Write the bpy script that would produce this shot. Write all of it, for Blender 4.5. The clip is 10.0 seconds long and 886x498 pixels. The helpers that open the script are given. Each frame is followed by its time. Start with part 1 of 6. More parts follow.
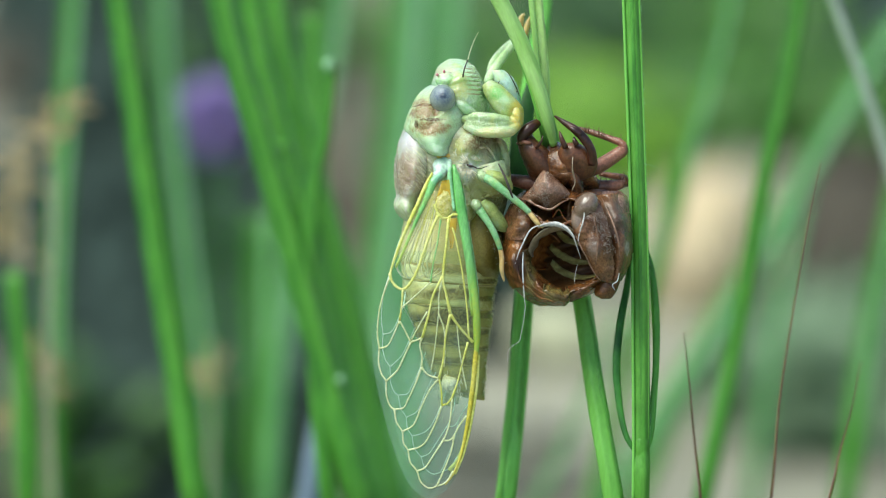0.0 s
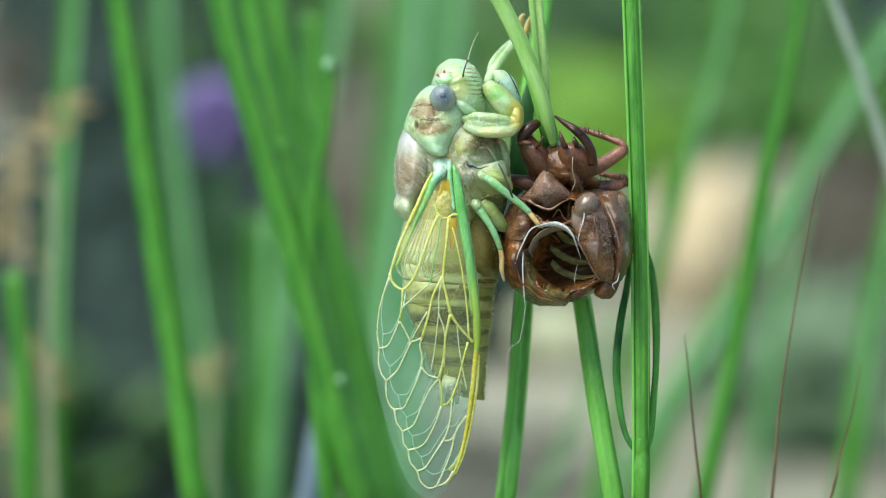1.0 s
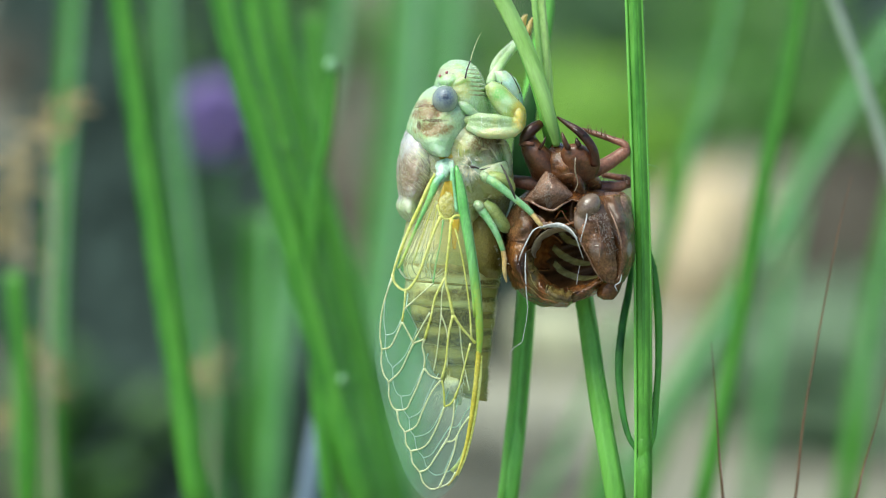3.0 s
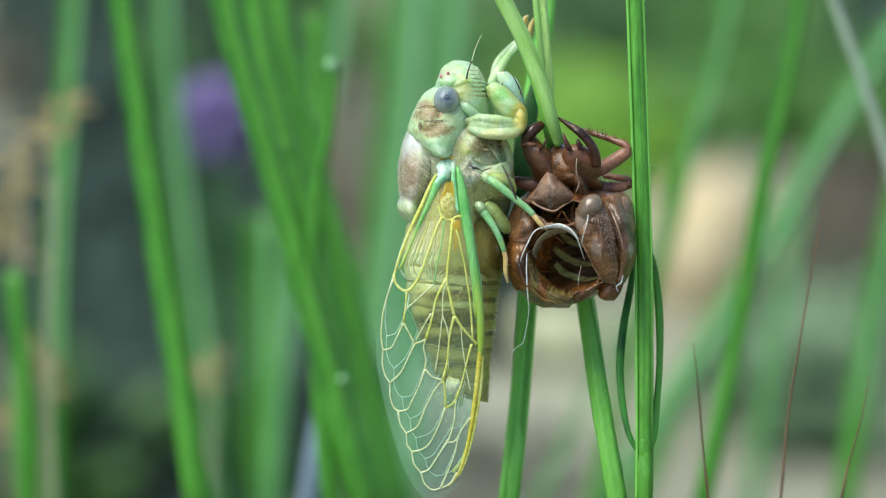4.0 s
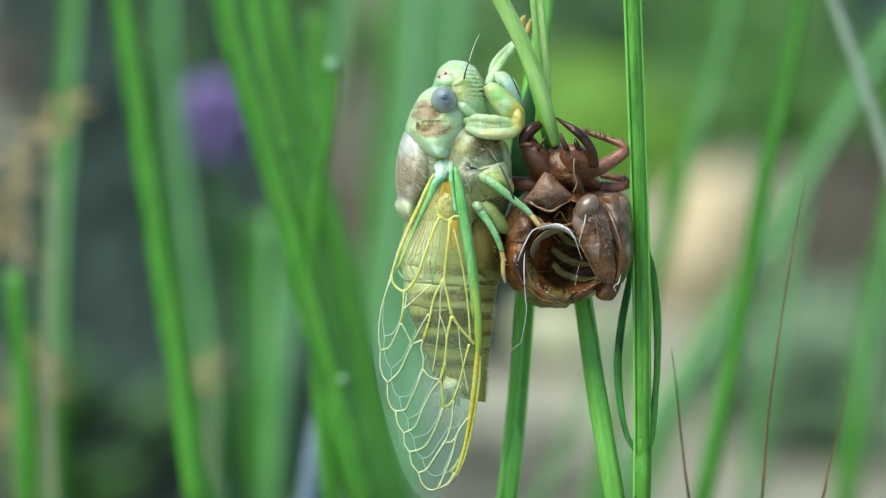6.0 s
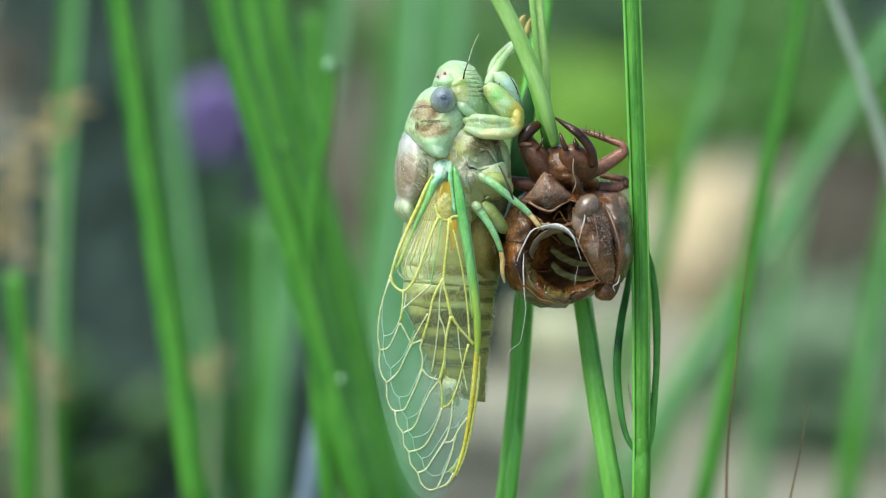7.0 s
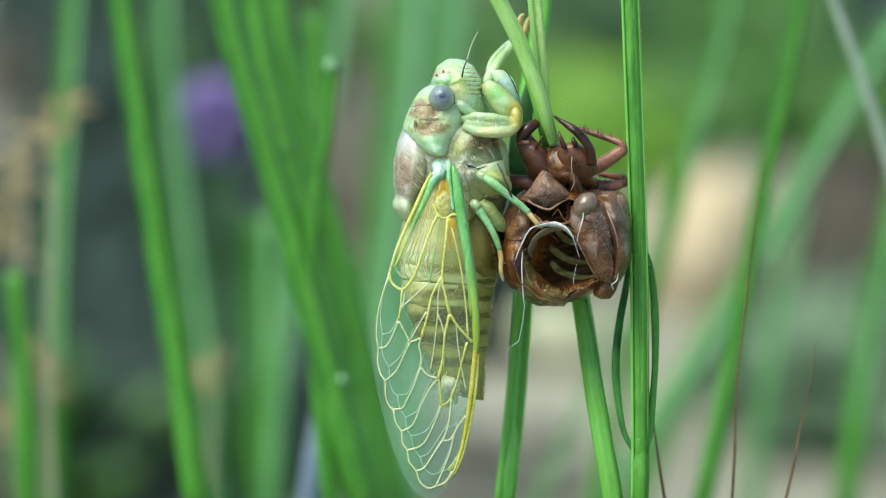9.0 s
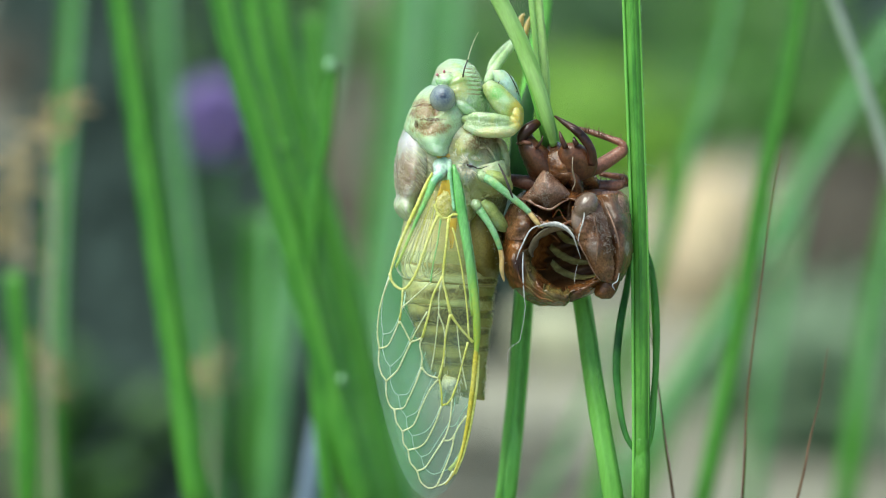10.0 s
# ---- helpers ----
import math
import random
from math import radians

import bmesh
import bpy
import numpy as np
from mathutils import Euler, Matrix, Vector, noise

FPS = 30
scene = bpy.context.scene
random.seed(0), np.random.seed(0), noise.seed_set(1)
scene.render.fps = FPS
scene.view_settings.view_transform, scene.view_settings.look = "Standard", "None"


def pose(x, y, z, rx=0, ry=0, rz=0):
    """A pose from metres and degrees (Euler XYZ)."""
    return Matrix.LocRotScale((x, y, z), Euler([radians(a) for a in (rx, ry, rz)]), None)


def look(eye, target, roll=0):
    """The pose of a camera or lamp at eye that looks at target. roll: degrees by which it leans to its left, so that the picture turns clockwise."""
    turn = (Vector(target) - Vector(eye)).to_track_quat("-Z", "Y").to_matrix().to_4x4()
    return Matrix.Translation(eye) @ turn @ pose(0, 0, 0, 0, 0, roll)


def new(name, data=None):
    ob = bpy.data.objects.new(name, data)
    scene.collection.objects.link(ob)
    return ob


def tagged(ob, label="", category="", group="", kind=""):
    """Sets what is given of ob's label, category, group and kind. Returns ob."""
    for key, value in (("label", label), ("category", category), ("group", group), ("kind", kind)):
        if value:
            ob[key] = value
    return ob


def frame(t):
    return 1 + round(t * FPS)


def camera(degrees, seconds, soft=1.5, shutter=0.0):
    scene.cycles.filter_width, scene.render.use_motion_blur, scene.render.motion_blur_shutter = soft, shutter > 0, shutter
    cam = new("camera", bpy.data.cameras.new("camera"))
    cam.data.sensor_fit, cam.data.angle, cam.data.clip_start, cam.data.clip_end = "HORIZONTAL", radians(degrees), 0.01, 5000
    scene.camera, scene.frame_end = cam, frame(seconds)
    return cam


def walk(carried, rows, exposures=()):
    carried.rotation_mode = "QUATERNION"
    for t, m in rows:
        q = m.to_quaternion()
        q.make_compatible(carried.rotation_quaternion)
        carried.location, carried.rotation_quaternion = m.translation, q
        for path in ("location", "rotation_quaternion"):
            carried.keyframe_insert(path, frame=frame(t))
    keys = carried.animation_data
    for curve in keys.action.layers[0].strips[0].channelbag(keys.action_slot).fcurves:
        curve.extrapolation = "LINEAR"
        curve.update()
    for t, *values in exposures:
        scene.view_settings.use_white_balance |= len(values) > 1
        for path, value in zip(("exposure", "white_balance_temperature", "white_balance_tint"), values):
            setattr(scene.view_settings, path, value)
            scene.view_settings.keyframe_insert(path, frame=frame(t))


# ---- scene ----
# ---------------------------------------------------------------- camera
TILT = radians(14)          # the camera looks down at the clearing
EYE = Vector((0, 0, 0.27))
REACH = 0.2223              # distance of the insect
GRID = 0.00005              # the plan's grid at the insect: a twentieth of a millimetre
AHEAD = Vector((0, math.cos(TILT), -math.sin(TILT)))
RISE = Vector((0, math.sin(TILT), math.cos(TILT)))
SIDE = Vector((1, 0, 0))

cam = camera(20, 10.0, 1.0)
cam.data.dof.use_dof = True
cam.data.dof.focus_distance = REACH - 0.0042
cam.data.dof.aperture_fstop = 14.5
cam.data.dof.aperture_blades = 0
STAND = look(EYE, EYE + AHEAD)
walk(cam, [(0, STAND), (10, STAND)], [(t, e, 6500, 0) for t, e in ((0, 0.80), (2.5, 0.83), (4, 0.76), (5.5, 0.77), (7.5, 0.79), (8.5, 0.81), (9, 0.81), (10, 0.77))])


def at(u, v, d=0.0):
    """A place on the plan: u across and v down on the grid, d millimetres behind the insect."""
    far = REACH + d * 0.001
    k = GRID * far / REACH
    return EYE + AHEAD * far + SIDE * ((u - 784) * k) + RISE * ((441 - v) * k)


def on_ground(u, v):
    """Where the line through u, v comes down to the ground."""
    way = at(u, v) - EYE
    return EYE + way * (-EYE.z / way.z)


# ---------------------------------------------------------------- light
world = bpy.data.worlds.new("sky")
scene.world = world
world.use_nodes = True
wn = world.node_tree.nodes
sky = wn.new("ShaderNodeTexSky")
sky.sky_type = "NISHITA"
sky.sun_disc = False
sky.sun_elevation = radians(62)
sky.sun_rotation = radians(-120)
wn["Background"].inputs["Strength"].default_value = 0.095
world.node_tree.links.new(sky.outputs[0], wn["Background"].inputs["Color"])
sun = new("sun", bpy.data.lights.new("sun", "SUN"))
sun.data.energy = 2.5
sun.data.angle = radians(38)
sun.data.color = (1.0, 0.99, 0.93)
sun.matrix_world = look((-0.85, -0.5, 1.9), (0, 0, 0))


# ---------------------------------------------------------------- materials
def ramp(nt, fac, stops):
    r = nt.nodes.new("ShaderNodeValToRGB")
    while len(r.color_ramp.elements) < len(stops):
        r.color_ramp.elements.new(0.5)
    for e, (p, c) in zip(r.color_ramp.elements, stops):
        e.position, e.color = p, (*c, 1)
    nt.links.new(fac, r.inputs[0])
    return r.outputs[0]


def noise_tex(nt, scale, detail=4, rough=0.6, stretch=(1, 1, 1), coord="Object", lean=0.0):
    tc = nt.nodes.new("ShaderNodeTexCoord")
    mp = nt.nodes.new("ShaderNodeMapping")
    mp.inputs["Scale"].default_value = stretch
    nz = nt.nodes.new("ShaderNodeTexNoise")
    nz.inputs["Scale"].default_value = scale
    nz.inputs["Detail"].default_value = detail
    nz.inputs["Roughness"].default_value = rough
    source = tc.outputs[coord]
    if lean:
        turn = nt.nodes.new("ShaderNodeMapping")
        turn.inputs["Rotation"].default_value = (0, radians(lean), 0)
        nt.links.new(source, turn.inputs[0])
        source = turn.outputs[0]
    nt.links.new(source, mp.inputs[0])
    nt.links.new(mp.outputs[0], nz.inputs["Vector"])
    return nz.outputs["Fac"]


def blend(nt, fac, a, b, kind="MIX"):
    m = nt.nodes.new("ShaderNodeMix")
    m.data_type, m.blend_type = "RGBA", kind
    for sock, val in ((m.inputs[0], fac), (m.inputs[6], a), (m.inputs[7], b)):
        if isinstance(val, (int, float)):
            sock.default_value = val
        elif isinstance(val, tuple):
            sock.default_value = (*val, 1)
        else:
            nt.links.new(val, sock)
    return m.outputs[2]


def spot_mask(nt, anchor, u, v, ru, rv, soft):
    """Where a coloured patch of the skin lies: centre and half sizes on the plan's grid, from the thing's own origin."""
    tc = nt.nodes.new("ShaderNodeTexCoord")
    nz = nt.nodes.new("ShaderNodeTexNoise")
    nz.inputs["Scale"].default_value = 1100
    nz.inputs["Detail"].default_value = 4
    nt.links.new(tc.outputs["Object"], nz.inputs["Vector"])
    c = at(u, v, -4) - anchor
    parts = []
    for axis, r in ((SIDE, ru), (RISE, rv)):
        dot = nt.nodes.new("ShaderNodeVectorMath")
        dot.operation = "DOT_PRODUCT"
        dot.inputs[1].default_value = axis / (GRID * r)
        nt.links.new(tc.outputs["Object"], dot.inputs[0])
        sub = nt.nodes.new("ShaderNodeMath")
        sub.operation = "SUBTRACT"
        sub.inputs[1].default_value = c.dot(axis) / (GRID * r)
        nt.links.new(dot.outputs["Value"], sub.inputs[0])
        parts.append(sub.outputs[0])
    comb = nt.nodes.new("ShaderNodeCombineXYZ")
    nt.links.new(parts[0], comb.inputs[0])
    nt.links.new(parts[1], comb.inputs[1])
    ln = nt.nodes.new("ShaderNodeVectorMath")
    ln.operation = "LENGTH"
    nt.links.new(comb.outputs[0], ln.inputs[0])
    add = nt.nodes.new("ShaderNodeMath")
    add.operation = "MULTIPLY_ADD"
    add.inputs[1].default_value = 1.1
    nt.links.new(nz.outputs["Fac"], add.inputs[0])
    nt.links.new(ln.outputs["Value"], add.inputs[2])
    mr = nt.nodes.new("ShaderNodeMapRange")
    mr.interpolation_type = "SMOOTHSTEP"
    mr.inputs[1].default_value, mr.inputs[2].default_value = 1.5 - soft, 1.5 + soft
    mr.inputs[3].default_value, mr.inputs[4].default_value = 1, 0
    nt.links.new(add.outputs[0], mr.inputs[0])
    fleck = nt.nodes.new("ShaderNodeTexNoise")
    fleck.inputs["Scale"].default_value = 5200
    fleck.inputs["Detail"].default_value = 3
    nt.links.new(tc.outputs["Object"], fleck.inputs["Vector"])
    fr = nt.nodes.new("ShaderNodeMapRange")
    fr.inputs[1].default_value, fr.inputs[2].default_value = 0.36, 0.6
    fr.inputs[3].default_value, fr.inputs[4].default_value = 0.55, 1.0
    nt.links.new(fleck.outputs["Fac"], fr.inputs[0])
    both = nt.nodes.new("ShaderNodeMath")
    both.operation = "MULTIPLY"
    nt.links.new(mr.outputs[0], both.inputs[0])
    nt.links.new(fr.outputs[0], both.inputs[1])
    return both.outputs[0]


def matter(name, dark, light, scale=900, stretch=(1, 1, 1), rough=0.45, sss=0.0, sss_r=(0.0006, 0.0006, 0.0004),
           bump=0.15, fine=4000, fine_amount=0.25, coat=0.0, span=(0.35, 0.65), spec=0.5, vary=0.0, trans=0.0, spots=(), anchor=None, wrinkle=0.0, wrinkle_scale=900, mottle=(), lean=0.0, coat_rough=0.2):
    """A surface of two tones: broad patches and fine grain, with relief from the grain."""
    m = bpy.data.materials.new(name)
    m.use_nodes = True
    nt = m.node_tree
    b = nt.nodes["Principled BSDF"]
    broad = noise_tex(nt, scale, 5, 0.6, stretch, lean=lean)
    grain = noise_tex(nt, fine, 3, 0.7, stretch, lean=lean)
    col = ramp(nt, broad, [(span[0], dark), (span[1], light)])
    g = ramp(nt, grain, [(0.3, (1 - fine_amount,) * 3), (0.7, (1 + fine_amount,) * 3)])
    col = blend(nt, 1.0, col, g, "MULTIPLY")
    for k, (tone, size, lo, hi, amount) in enumerate(mottle):
        patch = noise_tex(nt, size, 4, 0.55, (1 + 0.2 * k, 1, 1.3 - 0.3 * k))
        fac = nt.nodes.new("ShaderNodeMapRange")
        fac.inputs[1].default_value, fac.inputs[2].default_value = lo, hi
        fac.inputs[3].default_value, fac.inputs[4].default_value = 0, amount
        nt.links.new(patch, fac.inputs[0])
        col = blend(nt, fac.outputs[0], col, tone)
    for row in spots:
        col = blend(nt, spot_mask(nt, anchor, *row[:5]), col, row[5])
    if vary:
        oi = nt.nodes.new("ShaderNodeObjectInfo")
        hs = nt.nodes.new("ShaderNodeHueSaturation")
        mr = nt.nodes.new("ShaderNodeMapRange")
        mr.inputs[3].default_value, mr.inputs[4].default_value = 1 - vary, 1 + vary
        nt.links.new(oi.outputs["Random"], mr.inputs[0])
        nt.links.new(mr.outputs[0], hs.inputs["Value"])
        nt.links.new(col, hs.inputs["Color"])
        col = hs.outputs[0]
    nt.links.new(col, b.inputs["Base Color"])
    b.inputs["Roughness"].default_value = rough
    b.inputs["Specular IOR Level"].default_value = spec
    b.inputs["Coat Weight"].default_value = coat
    b.inputs["Coat Roughness"].default_value = coat_rough
    if sss:
        b.inputs["Subsurface Weight"].default_value = sss
        b.inputs["Subsurface Radius"].default_value = sss_r
        b.inputs["Subsurface Scale"].default_value = 1.0
    if bump:
        height = grain
        if wrinkle:
            w = noise_tex(nt, wrinkle_scale, 6, 0.55, (1, 1, 1.8))
            mh = nt.nodes.new("ShaderNodeMath")
            mh.operation = "MULTIPLY_ADD"
            mh.inputs[1].default_value = wrinkle
            nt.links.new(w, mh.inputs[0])
            nt.links.new(grain, mh.inputs[2])
            height = mh.outputs[0]
        bp = nt.nodes.new("ShaderNodeBump")
        bp.inputs["Strength"].default_value = bump
        bp.inputs["Distance"].default_value = 0.0002
        nt.links.new(height, bp.inputs["Height"])
        nt.links.new(bp.outputs[0], b.inputs["Normal"])
        nt.links.new(bp.outputs[0], b.inputs["Coat Normal"])
    if trans:
        tr = nt.nodes.new("ShaderNodeBsdfTranslucent")
        mx = nt.nodes.new("ShaderNodeMixShader")
        mx.inputs[0].default_value = trans
        nt.links.new(col, tr.inputs[0])
        nt.links.new(b.outputs[0], mx.inputs[1])
        nt.links.new(tr.outputs[0], mx.inputs[2])
        nt.links.new(mx.outputs[0], nt.nodes["Material Output"].inputs[0])
    return m


def film_matter(name, tint, veil, amount, rough=0.25, fade=None):
    """A clear, slightly milky insect wing; fade: the plan's rows between which the milkiness comes in, from the thing's own origin."""
    m = bpy.data.materials.new(name)
    m.use_nodes = True
    nt = m.node_tree
    b = nt.nodes["Principled BSDF"]
    grain = noise_tex(nt, 500, 3, 0.6)
    nt.links.new(ramp(nt, grain, [(0.3, tuple(c * 0.8 for c in veil)), (0.7, veil)]), b.inputs["Base Color"])
    b.inputs["Roughness"].default_value = rough
    clear = nt.nodes.new("ShaderNodeBsdfTransparent")
    clear.inputs[0].default_value = (*tint, 1)
    mx = nt.nodes.new("ShaderNodeMixShader")
    mx.inputs[0].default_value = amount
    if fade:
        tc = nt.nodes.new("ShaderNodeTexCoord")
        dot = nt.nodes.new("ShaderNodeVectorMath")
        dot.operation = "DOT_PRODUCT"
        dot.inputs[1].default_value = -RISE / GRID
        nt.links.new(tc.outputs["Object"], dot.inputs[0])
        mr = nt.nodes.new("ShaderNodeMapRange")
        mr.interpolation_type = "SMOOTHSTEP"
        mr.inputs[1].default_value, mr.inputs[2].default_value = fade[0] - 210, fade[1] - 210
        mr.inputs[3].default_value, mr.inputs[4].default_value = fade[2], amount
        nt.links.new(dot.outputs["Value"], mr.inputs[0])
        streak = noise_tex(nt, 700, 4, 0.6, (1.6, 1, 0.35))
        mul = nt.nodes.new("ShaderNodeMath")
        mul.operation = "MULTIPLY"
        vary_ = nt.nodes.new("ShaderNodeMapRange")
        vary_.inputs[1].default_value, vary_.inputs[2].default_value = 0.35, 0.65
        vary_.inputs[3].default_value, vary_.inputs[4].default_value = 0.7, 1.3
        nt.links.new(streak, vary_.inputs[0])
        nt.links.new(mr.outputs[0], mul.inputs[0])
        nt.links.new(vary_.outputs[0], mul.inputs[1])
        nt.links.new(mul.outputs[0], mx.inputs[0])
    nt.links.new(clear.outputs[0], mx.inputs[1])
    nt.links.new(b.outputs[0], mx.inputs[2])
    nt.links.new(mx.outputs[0], nt.nodes["Material Output"].inputs[0])
    return m


LONG = (1, 1, 0.006)
STALK = matter("stalk_green", (0.058, 0.232, 0.021), (0.096, 0.315, 0.033), 700, LONG, 0.42, bump=0.3, fine=2600, vary=0.12, trans=0.12)
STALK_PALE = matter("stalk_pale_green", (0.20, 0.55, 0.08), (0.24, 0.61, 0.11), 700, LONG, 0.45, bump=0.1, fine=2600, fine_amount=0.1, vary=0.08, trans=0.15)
STALK_LIME = matter("stalk_lime_green", (0.54, 0.80, 0.22), (0.66, 0.88, 0.36), 900, LONG, 0.4, bump=0.25, fine=3200, fine_amount=0.2, trans=0.2)
STALK_CREAM = matter("stalk_cream_green", (0.34, 0.62, 0.14), (0.46, 0.73, 0.24), 900, LONG, 0.38, bump=0.2, fine=3200, fine_amount=0.12, lean=22, trans=0.25)
STALK_MID = matter("stalk_mid_green", (0.20, 0.60, 0.09), (0.27, 0.68, 0.14), 700, LONG, 0.4, bump=0.1, fine=2600, fine_amount=0.1, trans=0.15)
STALK_MINT = matter("stalk_mint_edge", (0.24, 0.50, 0.24), (0.36, 0.61, 0.34), 700, LONG, 0.4, bump=0.3, fine=2600)
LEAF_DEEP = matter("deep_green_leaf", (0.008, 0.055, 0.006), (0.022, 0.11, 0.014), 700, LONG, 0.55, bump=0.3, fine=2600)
STALK_SIDE = matter("stalk_light_green", (0.10, 0.35, 0.038), (0.16, 0.45, 0.065), 700, LONG, 0.42, bump=0.3, fine=2600, vary=0.1, trans=0.15)
STALK_DIM = matter("stalk_dull_green", (0.045, 0.17, 0.035), (0.08, 0.25, 0.055), 700, LONG, 0.5, bump=0.2, fine=2600, trans=0.1)
SLATE = matter("slate_blue_leaf", (0.16, 0.22, 0.30), (0.28, 0.35, 0.44), 300, LONG, 0.6)
# darker green that paints the shaded sides of the nearer stalks
STALK_DEEP = matter("stalk_shade_green", (0.025, 0.13, 0.01), (0.06, 0.24, 0.02), 700, LONG, 0.45, bump=0.3, fine=2600)
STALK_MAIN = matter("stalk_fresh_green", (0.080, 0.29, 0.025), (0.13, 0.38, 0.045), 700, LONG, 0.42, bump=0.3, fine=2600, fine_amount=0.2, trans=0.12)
STALK_STRIP = matter("stalk_strip_green", (0.045, 0.20, 0.015), (0.085, 0.29, 0.03), 700, LONG, 0.45, bump=0.3, fine=2600)
STALK_DARK = matter("stalk_deep_green", (0.015, 0.09, 0.01), (0.05, 0.22, 0.025), 700, LONG, 0.45, bump=0.3, fine=2600, vary=0.1, trans=0.08)
STALK_BLUE = matter("stalk_blue_green", (0.10, 0.32, 0.09), (0.20, 0.46, 0.17), 700, LONG, 0.5, bump=0.2, fine=2600, vary=0.15, trans=0.15)
STRAW = matter("dry_straw", (0.32, 0.30, 0.20), (0.50, 0.46, 0.34), 600, LONG, 0.6, bump=0.2, vary=0.1)
GREY_STRAW = matter("grey_green_straw", (0.26, 0.33, 0.25), (0.38, 0.45, 0.36), 600, LONG, 0.6, bump=0.2)
AWN = matter("dry_awn", (0.10, 0.05, 0.025), (0.19, 0.10, 0.05), 900, LONG, 0.55, vary=0.1)
SEED = matter("dry_seed_husk", (0.50, 0.36, 0.15), (0.74, 0.58, 0.32), 500, rough=0.6, vary=0.15, trans=0.15)
PETAL = matter("violet_petal", (0.25, 0.17, 0.44), (0.38, 0.29, 0.58), 400, rough=0.55, vary=0.12, trans=0.2)
EARTH = matter("dry_earth", (0.17, 0.165, 0.115), (0.36, 0.345, 0.265), 9, rough=0.95, bump=0.6, fine=180, fine_amount=0.35)
HUMUS_SHADE = matter("dark_humus_shade", (0.018, 0.034, 0.027), (0.037, 0.062, 0.048), 40, rough=0.95, bump=0.5, fine=400, vary=0.3)
STONE = matter("pale_limestone", (0.58, 0.45, 0.27), (0.76, 0.60, 0.39), 60, rough=0.85, bump=0.5, fine=700, vary=0.1)
STONE_OLIVE = matter("lichen_limestone", (0.40, 0.40, 0.25), (0.56, 0.55, 0.38), 60, rough=0.85, bump=0.5, fine=700)
LEAF = matter("low_leaf_green", (0.045, 0.125, 0.022), (0.10, 0.24, 0.04), 60, rough=0.5, trans=0.25, vary=0.2)
LEAF_DARK = matter("low_leaf_dark_green", (0.022, 0.062, 0.016), (0.05, 0.125, 0.030), 60, rough=0.55, trans=0.15, vary=0.2)
LEAF_LIME = matter("low_leaf_lime", (0.16, 0.33, 0.03), (0.28, 0.50, 0.06), 60, rough=0.5, trans=0.3, vary=0.2)
LEAF_GREY = matter("low_leaf_grey_green", (0.15, 0.25, 0.14), (0.26, 0.36, 0.21), 60, rough=0.6, trans=0.2, vary=0.2)
GREY_LITTER = matter("grey_litter", (0.20, 0.20, 0.15), (0.36, 0.35, 0.28), 80, rough=0.85, vary=0.3, trans=0.1)
LITTER = matter("leaf_litter", (0.09, 0.078, 0.055), (0.195, 0.165, 0.115), 80, rough=0.8, vary=0.35, trans=0.1)

# ---------------------------------------------------------------- mesh tools
ORIGIN = {}


def thing(name, origin, label, category, group="", kind=""):
    ob = new(name)
    ob.empty_display_size = 0.002
    ob.location = origin
    ORIGIN[ob.name] = Vector(origin)
    return tagged(ob, label, category, group, kind)


def part(name, bm, material, parent, label="", smooth=True):
    """Links a bmesh, modelled in place, as one mesh under a thing or under a part of it."""
    o = ORIGIN[parent.name]
    bmesh.ops.translate(bm, verts=bm.verts, vec=-o)
    if len(bm.faces):
        bmesh.ops.recalc_face_normals(bm, faces=bm.faces)
    me = bpy.data.meshes.new(name)
    bm.to_mesh(me)
    bm.free()
    if smooth:
        me.polygons.foreach_set("use_smooth", [True] * len(me.polygons))
    me.materials.append(material)
    ob = new(name, me)
    ob.parent = parent
    ORIGIN[ob.name] = o
    if label:
        tagged(ob, label)
    return ob


def spline(rows, sub):
    """Catmull-Rom through rows of numbers."""
    a = np.array(rows, float)
    if len(a) < 3:
        return np.array([a[0] + (a[-1] - a[0]) * i / sub for i in range(sub + 1)])
    e = np.vstack([2 * a[0] - a[1], a, 2 * a[-1] - a[-2]])
    out = []
    for i in range(len(a) - 1):
        p0, p1, p2, p3 = e[i:i + 4]
        for j in range(sub):
            t = j / sub
            out.append(0.5 * (2 * p1 + (p2 - p0) * t + (2 * p0 - 5 * p1 + 4 * p2 - p3) * t * t + (3 * p1 - p0 - 3 * p2 + p3) * t ** 3))
    out.append(a[-1])
    return np.array(out)


def skin(bm, rings, closed=True, caps=True):
    vs = [[bm.verts.new(p) for p in r] for r in rings]
    n = len(vs[0])
    for a, b in zip(vs, vs[1:]):
        for i in range(n if closed else n - 1):
            j = (i + 1) % n
            bm.faces.new((a[i], a[j], b[j], b[i]))
    if caps and closed:
        bm.faces.new(vs[0])
        bm.faces.new(vs[-1])
    return bm


